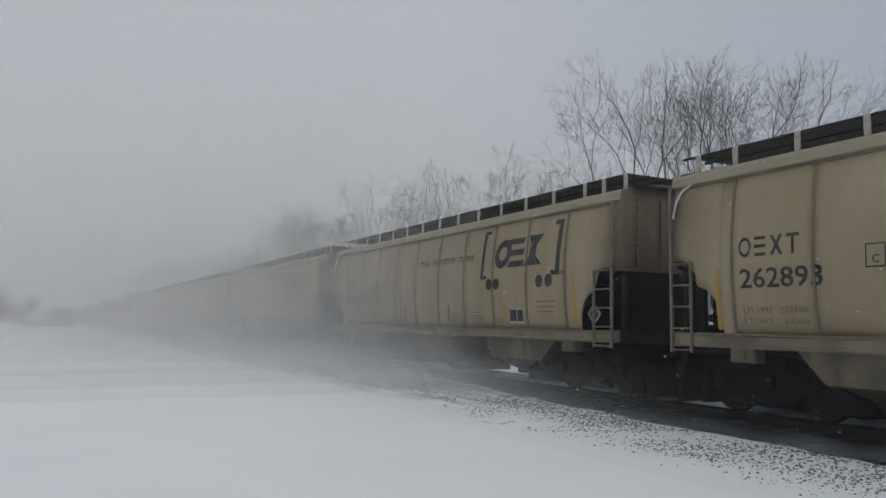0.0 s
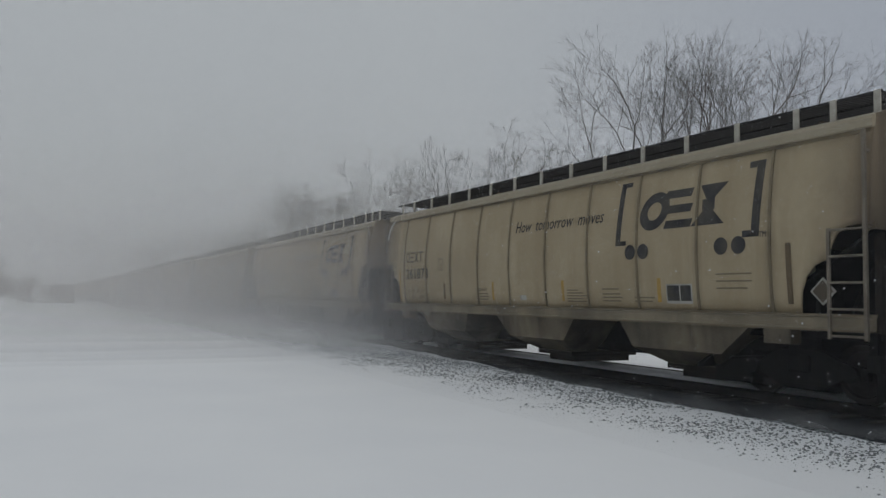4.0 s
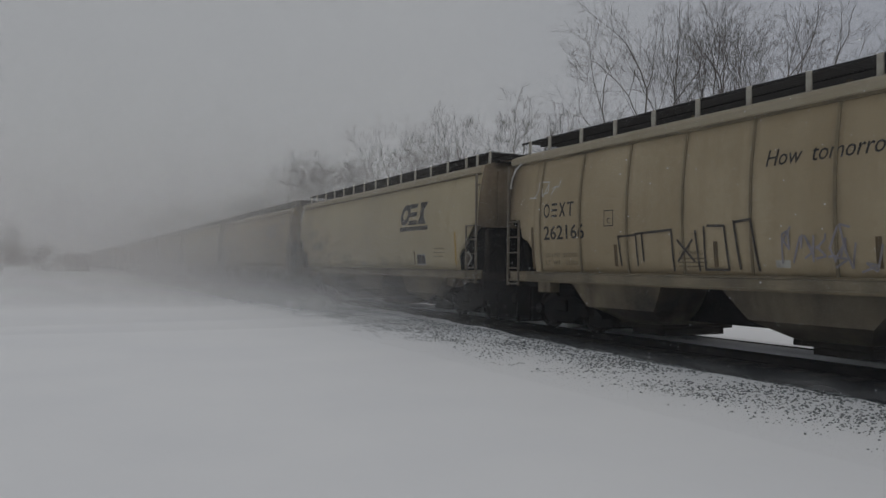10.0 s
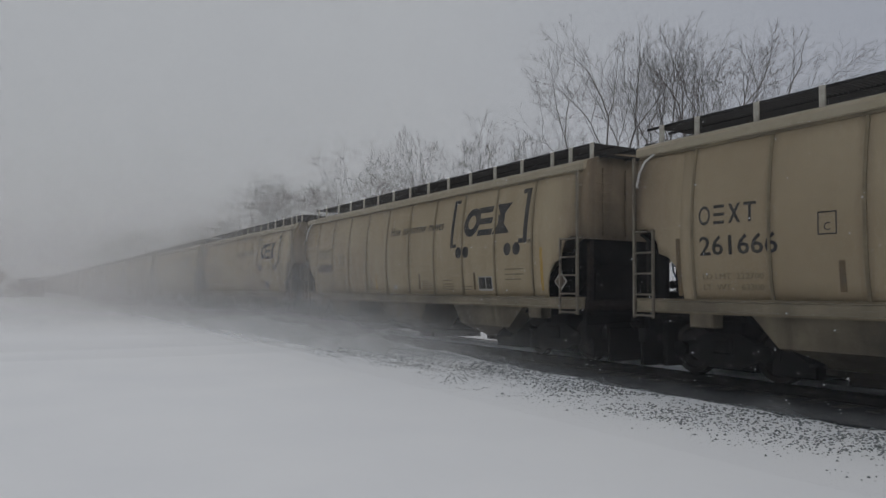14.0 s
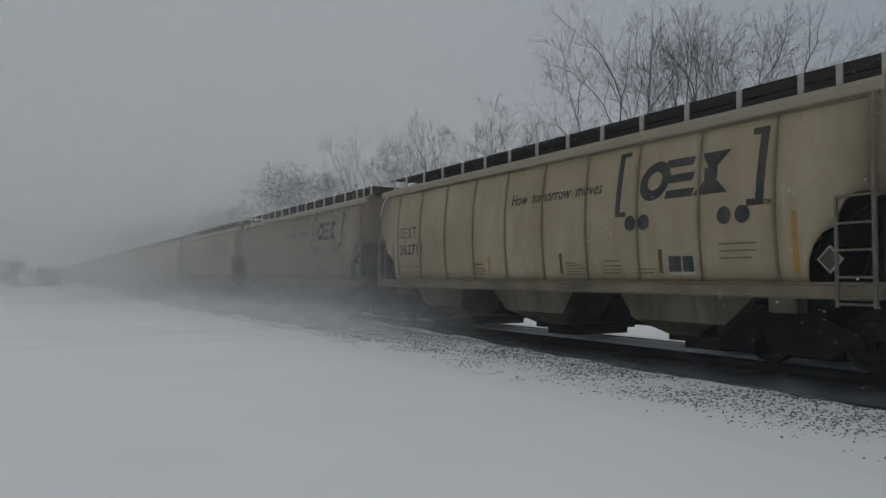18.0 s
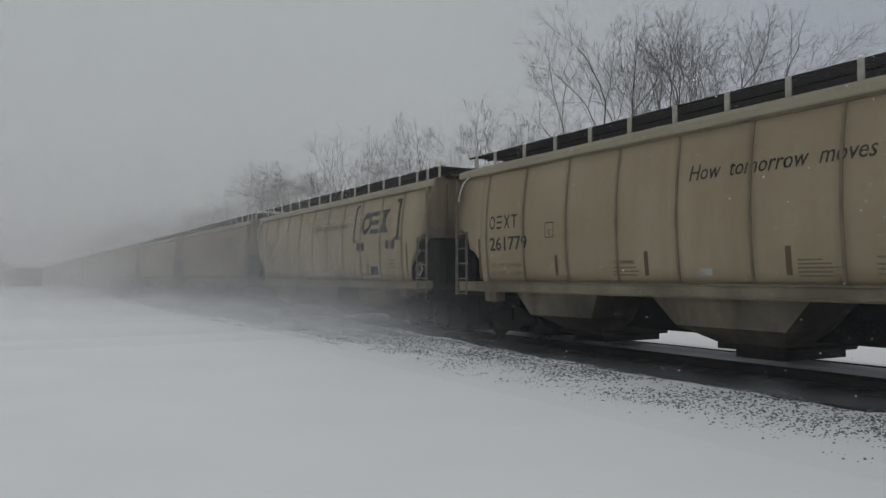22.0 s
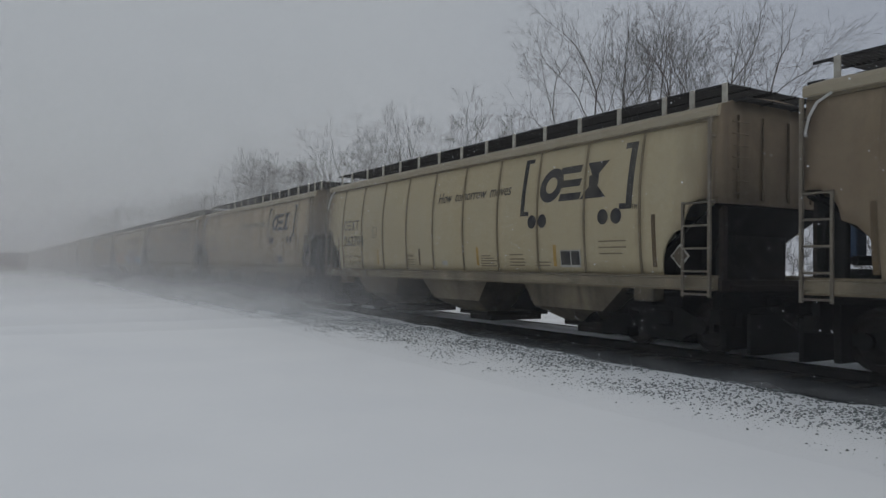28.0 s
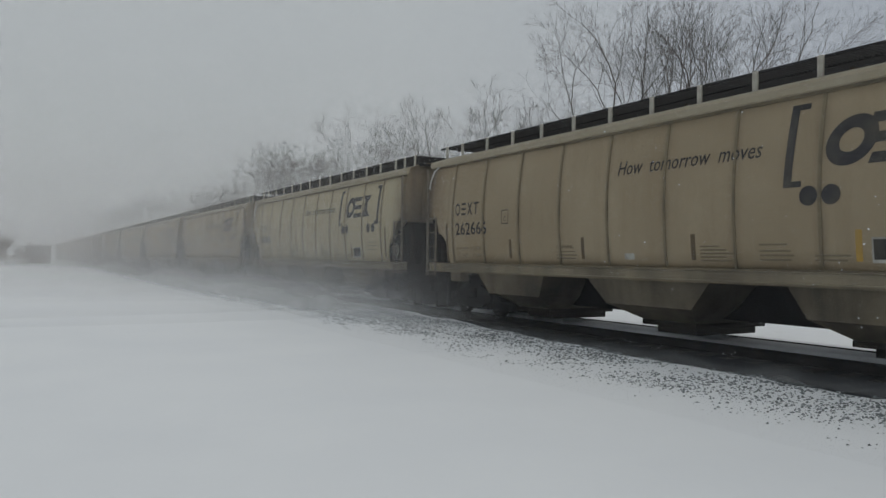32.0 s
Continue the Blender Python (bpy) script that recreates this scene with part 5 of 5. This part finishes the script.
# ---------------------------------------------------------------- the far end of the field
def thicket():
    """Brown brush along the field's far edge."""
    me = branch_mesh(91, 5.5, 5, 0.6, (0, 0), 0.016, 0.04, 0.9, 0.04, 0.3, brush_mat)
    r = random.Random(8)
    for i in range(22):
        y = r.uniform(98, 150)
        x = (2.2 - i * 0.75 + r.uniform(-0.6, 0.6)) * y / 120
        ob = tagged(new("bush", me), "dry brown leafless bush at the field's edge", "bush", "brush along the field's edge")
        s = r.uniform(0.45, 0.95) * (0.45 if i < 6 else 1)
        ob.matrix_basis = pose(x, y, 0.05, 0, 0, r.uniform(0, 360)) @ Matrix.Diagonal((s * 1.3, s * 1.3, s, 1))


thicket()


def undergrowth():
    """Grey brush under the trees beyond the track, seen through the gaps between the cars."""
    me = branch_mesh(93, 4.2, 4, 0.5, (0, 0), 0.007, 0.03, 0.9, 0.04, 0.3)
    r = random.Random(17)
    for i in range(24):
        ob = tagged(new("bush", me), "grey leafless brush in snow beyond the track", "bush", "undergrowth beyond the track")
        k = r.uniform(0.75, 1.15)
        ob.matrix_basis = pose(r.uniform(23, 34), 4 + i * 1.6 + r.uniform(-0.8, 0.8), SNOW_Z, 0, 0, r.uniform(0, 360)) @ Matrix.Diagonal((k * 1.3, k * 1.3, k, 1))


undergrowth()


def shed():
    root = tagged(empty("shed"), "small dark weathered shed with snow round its foot", "shed")
    root.location = (3.35, 150, 0.2)
    part("wall", boxed(-1.95, 1.95, -2, 2, -0.4, 2.55, bevel=0.03), shed_mat, root)
    roof = bmesh.new()
    prism(roof, [(-2.2, 2.5), (2.2, 2.5), (2.2, 2.62), (0, 2.95), (-2.2, 2.62)], -2.15, 2.15)
    part("roof", roof, shed_mat, root)
    part("door", boxed(-0.5, 0.4, -2.05, -1.98, 0.0, 2.0), dark_steel, root)
    part("chimney", boxed(-1.45, -1.15, -0.3, 0.0, 2.6, 3.5), shed_mat, root)
    return root


shed()


def snow_pile():
    bm = bmesh.new()
    bmesh.ops.create_icosphere(bm, subdivisions=3, radius=1)
    for v in bm.verts:
        n = 1 + 0.25 * noise.noise(v.co * 2.1)
        v.co = (v.co.x * 1.9 * n, v.co.y * 1.2 * n, v.co.z * 0.75 * n)
    for f in bm.faces:
        f.smooth = True
    ob = tagged(part("snow_pile", bm, snow), "low rounded pile of snow beside the shed", "snow pile")
    ob.location = (-0.2, 138, 0.35)


snow_pile()


def parked_car():
    """A parked car under a blanket of snow at the field's edge."""
    root = tagged(empty("parked_car"), "dark parked car with snow lying on its roof", "car")
    root.matrix_basis = pose(-7.9, 95, 0.0, 0, 0, 80)
    body = [(-2.1, 0.3), (-2.15, 0.75), (-1.9, 0.9), (-1.2, 0.95), (-0.7, 1.4), (0.8, 1.42), (1.5, 0.98), (2.1, 0.92), (2.2, 0.6), (2.15, 0.3)]
    part("body", prism(bmesh.new(), body, -0.85, 0.85), black_steel, root)
    part("snow_cover", prism(bmesh.new(), [(-0.85, 1.38), (-0.7, 1.52), (0.75, 1.54), (0.95, 1.4)], -0.8, 0.8), snow, root)
    for y in (-1.35, 1.35):
        for x in (-0.8, 0.8):
            part("wheel", rod(bmesh.new(), (x - 0.1, y, 0.32), (x + 0.1, y, 0.32), 0.32, 16), black_steel, root)


parked_car()


# ---------------------------------------------------------------- blowing snow
def sheet(name, half_width, height, mat, label, low=0.0):
    """An upright sheet in its own y-z plane."""
    bm = bmesh.new()
    bm.faces.new([bm.verts.new(p) for p in ((0, -half_width, low), (0, half_width, low), (0, half_width, height), (0, -half_width, height))])
    return tagged(part(name, bm, mat), label, "blowing snow", "drifting veils of blown snow", kind="stuff")


HAZE = "thin veil of falling snow across the field"
haze_mat = veil("falling_snow_haze", 0.032, 0.02, 0.2, 0.7, 12, 45, 0.3, None, (0.74, 0.735, 0.73))
for y in (36, 40, 45, 50, 56, 63, 70, 78, 87, 97, 108, 121, 136, 153, 172, 195, 225, 265, 320, 400):
    ob = sheet("snow_haze", 420, 80, haze_mat, HAZE, -0.6)
    ob.matrix_basis = pose(0, y, 0, 0, 0, 90)
DUST = "pale cloud of powder snow stirred up by the train"
dust_mat = veil("powder_snow_cloud", 0.068, 0.06, 0.25, 0.68, 2.0, 9.5, 0.4, (9, 28), (0.7, 0.695, 0.695), (1, 1, 1), 1.0)
for i, y in enumerate((21, 25.5, 30, 35, 40.5, 46.5, 53, 60, 68, 77, 87, 98, 111, 126, 144, 166, 192)):
    ob = sheet("snow_cloud", 30, 19, dust_mat, DUST, -0.4)
    ob.matrix_basis = pose(13 + 0.1 * y, y, 0, 0, 0, 90 + 7 * math.sin(i * 2.1))
skirt_mat = veil("low_powder_drift", 0.5, 0.22, 0.3, 0.7, -0.2, 1.9, 0.45, (13, 28), (0.97, 0.97, 0.97), (1, 0.3, 1), 0.35)
skirts = []
low_mat = veil("creeping_powder", 0.42, 0.3, 0.3, 0.72, 0.0, 1.0, 0.5, (14, 28), (0.98, 0.98, 0.98), (1, 0.35, 1), 0.2)
for mat, x, back, z, tilt in ((skirt_mat, 9.95, 2.5, -0.2, 4), (skirt_mat, 9.6, 0.5, -0.2, 8), (skirt_mat, 9.1, 3, -0.25, 12), (low_mat, 8.7, -1, 0.0, 6), (low_mat, 8.1, 0, -0.15, 8), (low_mat, 7.4, 5, -0.3, 10)):
    ob = sheet("powder_drift", 30, 2.8, mat, "low powder snow whirling along beside the wheels", -0.6)
    skirts.append((ob, x, back, z, tilt))
murk_mat = veil("wheel_murk", 0.17, 0.35, 0.3, 0.7, 0.4, 1.5, 0.6, (12, 20), (0.8, 0.79, 0.8), (1, 0.4, 1), 0.3)
sheet("powder_murk", 22, 2.0, murk_mat, "thin murk of powder and brake dust beside the wheels", -0.3).matrix_basis = pose(10.15, 34, 0)
edge_mat = veil("bed_edge_powder", 0.32, 0.9, 0.25, 0.7, -0.3, 0.0, 0.5, (20, 24), (0.9, 0.9, 0.91), (1, 0.5, 1), 0.12)
sheet("powder_fringe", 24, 0.6, edge_mat, "fringe of powder snow blown along the bed's edge", -0.4).matrix_basis = pose(9.75, 22, 0)
# faint bluish haze sheet added before the train to lift its darkest tones
near_mat = veil("near_snowfall", 0.025, 0.08, 0.2, 0.75, 9, 15, 0.25, (34, 44), (0.8, 0.84, 0.9))
sheet("snow_haze", 45, 16, near_mat, HAZE, -0.5).matrix_basis = pose(6.6, 30, 0)
for x, y in ((9.9, 92), (8.9, 100)):
    sheet("powder_drift", 30, 2.8, skirt_mat, "low powder snow whirling along beside the wheels", -0.35).matrix_basis = pose(x, y, 0)
side_mat = veil("thin_powder_film", 0.22, 0.12, 0.25, 0.7, 1.5, 4.6, 0.45, (36, 48), (0.82, 0.815, 0.82))
for x, y in ((8.8, 60), (9.95, 63)):
    sheet("powder_film", 60, 5.5, side_mat, "thin film of powder snow drifting past the cars", -0.35).matrix_basis = pose(x, y, 0)
bank = []
bank_mat = veil("dense_snow_cloud", 0.17, 0.05, 0.25, 0.68, 1.5, 9, 0.35, (7, 24), (0.7, 0.695, 0.695), (1, 1, 1), 1.5)
for i, y in enumerate((18, 22.5, 27.5, 33, 39, 47, 58, 72, 90)):
    ob = sheet("snow_bank", 26, 26, bank_mat, "dense cloud of powder snow in the train's wind", -0.4)
    bank.append((ob, y))


def flakes():
    """Loose flakes and clots of snow that fly along beside the train."""
    r = np.random.default_rng(12)
    n = 8000
    c = np.stack([11.0 - 3.2 * r.random(n) ** 0.8, 3 + 150 * r.random(n), -0.25 + 4.6 * r.random(n) ** 1.9], -1)
    size = 0.004 + 0.009 * r.random(n) ** 3
    base = np.array([(1, 0, -0.6), (-1, 0.3, -0.6), (0.1, -1, 0.5), (0, 0.7, 1)])
    v = c[:, None] + base[None] * (0.6 + 0.8 * r.random((n, 4, 1))) * size[:, None, None]
    tri = np.array([(0, 1, 2), (0, 2, 3), (0, 3, 1), (1, 3, 2)])
    me = bpy.data.meshes.new("snow_flakes")
    me.from_pydata(v.reshape(-1, 3).tolist(), [], (tri[None] + 4 * np.arange(n)[:, None, None]).reshape(-1, 3).tolist())
    me.materials.append(snow)
    return tagged(new("snow_flakes", me), "small flakes of snow flying beside the train", "snow flakes", kind="stuff")


flying = flakes()


# ---------------------------------------------------------------- what moves
def motions():
    for j, car in enumerate(train):
        walk(car, [(t, pose(TRACK_X, position(t) + offset(j) + car["half"], 0)) for t in range(33)])
    # wheels roll while their car is near
    turn = math.degrees(1 / 0.457)
    for j, car in enumerate(train):
        near = [k / FPS for k in range(32 * FPS + 1) if -2 < position(k / FPS) + offset(j) + car["half"] < 32]
        if len(near) < 2:
            continue
        times = ([0] if near[0] > 0 else []) + near + ([32] if near[-1] < 32 else [])
        for o in car.children_recursive:
            if o.name.startswith("wheelset"):
                at = o.location.copy()
                walk(o, [(t, pose(*at, -turn * (position(min(max(t, near[0]), near[-1])) - position(near[0])))) for t in times])
    for i, (ob, y) in enumerate(bank):
        walk(ob, [(t, pose(9.5 + 0.11 * y + 0.15 * t, y + 0.9 * t + 0.06 * t * t, 0, 0, 0, 90 + 6 * math.sin(i))) for t in range(0, 33, 4)])
    # how near the whirling powder comes, along the track
    edge = ((0, 11), (1, 12.5), (2, 17), (4, 19), (6, 18), (8, 20), (10, 20), (12, 18), (13, 15), (14, 12), (17, 13.5), (18, 16), (19, 14), (20, 14), (21, 17), (22, 14.5), (23, 12.5), (24, 11), (25, 12.5), (28, 19), (29, 17), (30, 12.5), (31, 13), (32, 16))
    for i, (ob, x, back, z, tilt) in enumerate(skirts):
        walk(ob, [(t, pose(x + 0.12 * math.sin(t * 0.9 + i), e + back + 25 + 0.6 * math.sin(t * 1.7 + 2 * i), z, 0, tilt)) for t, e in edge])
    walk(flying, [(t, pose(0.1 * math.sin(t), -4.2 * t, 0)) for t in range(33)])


motions()
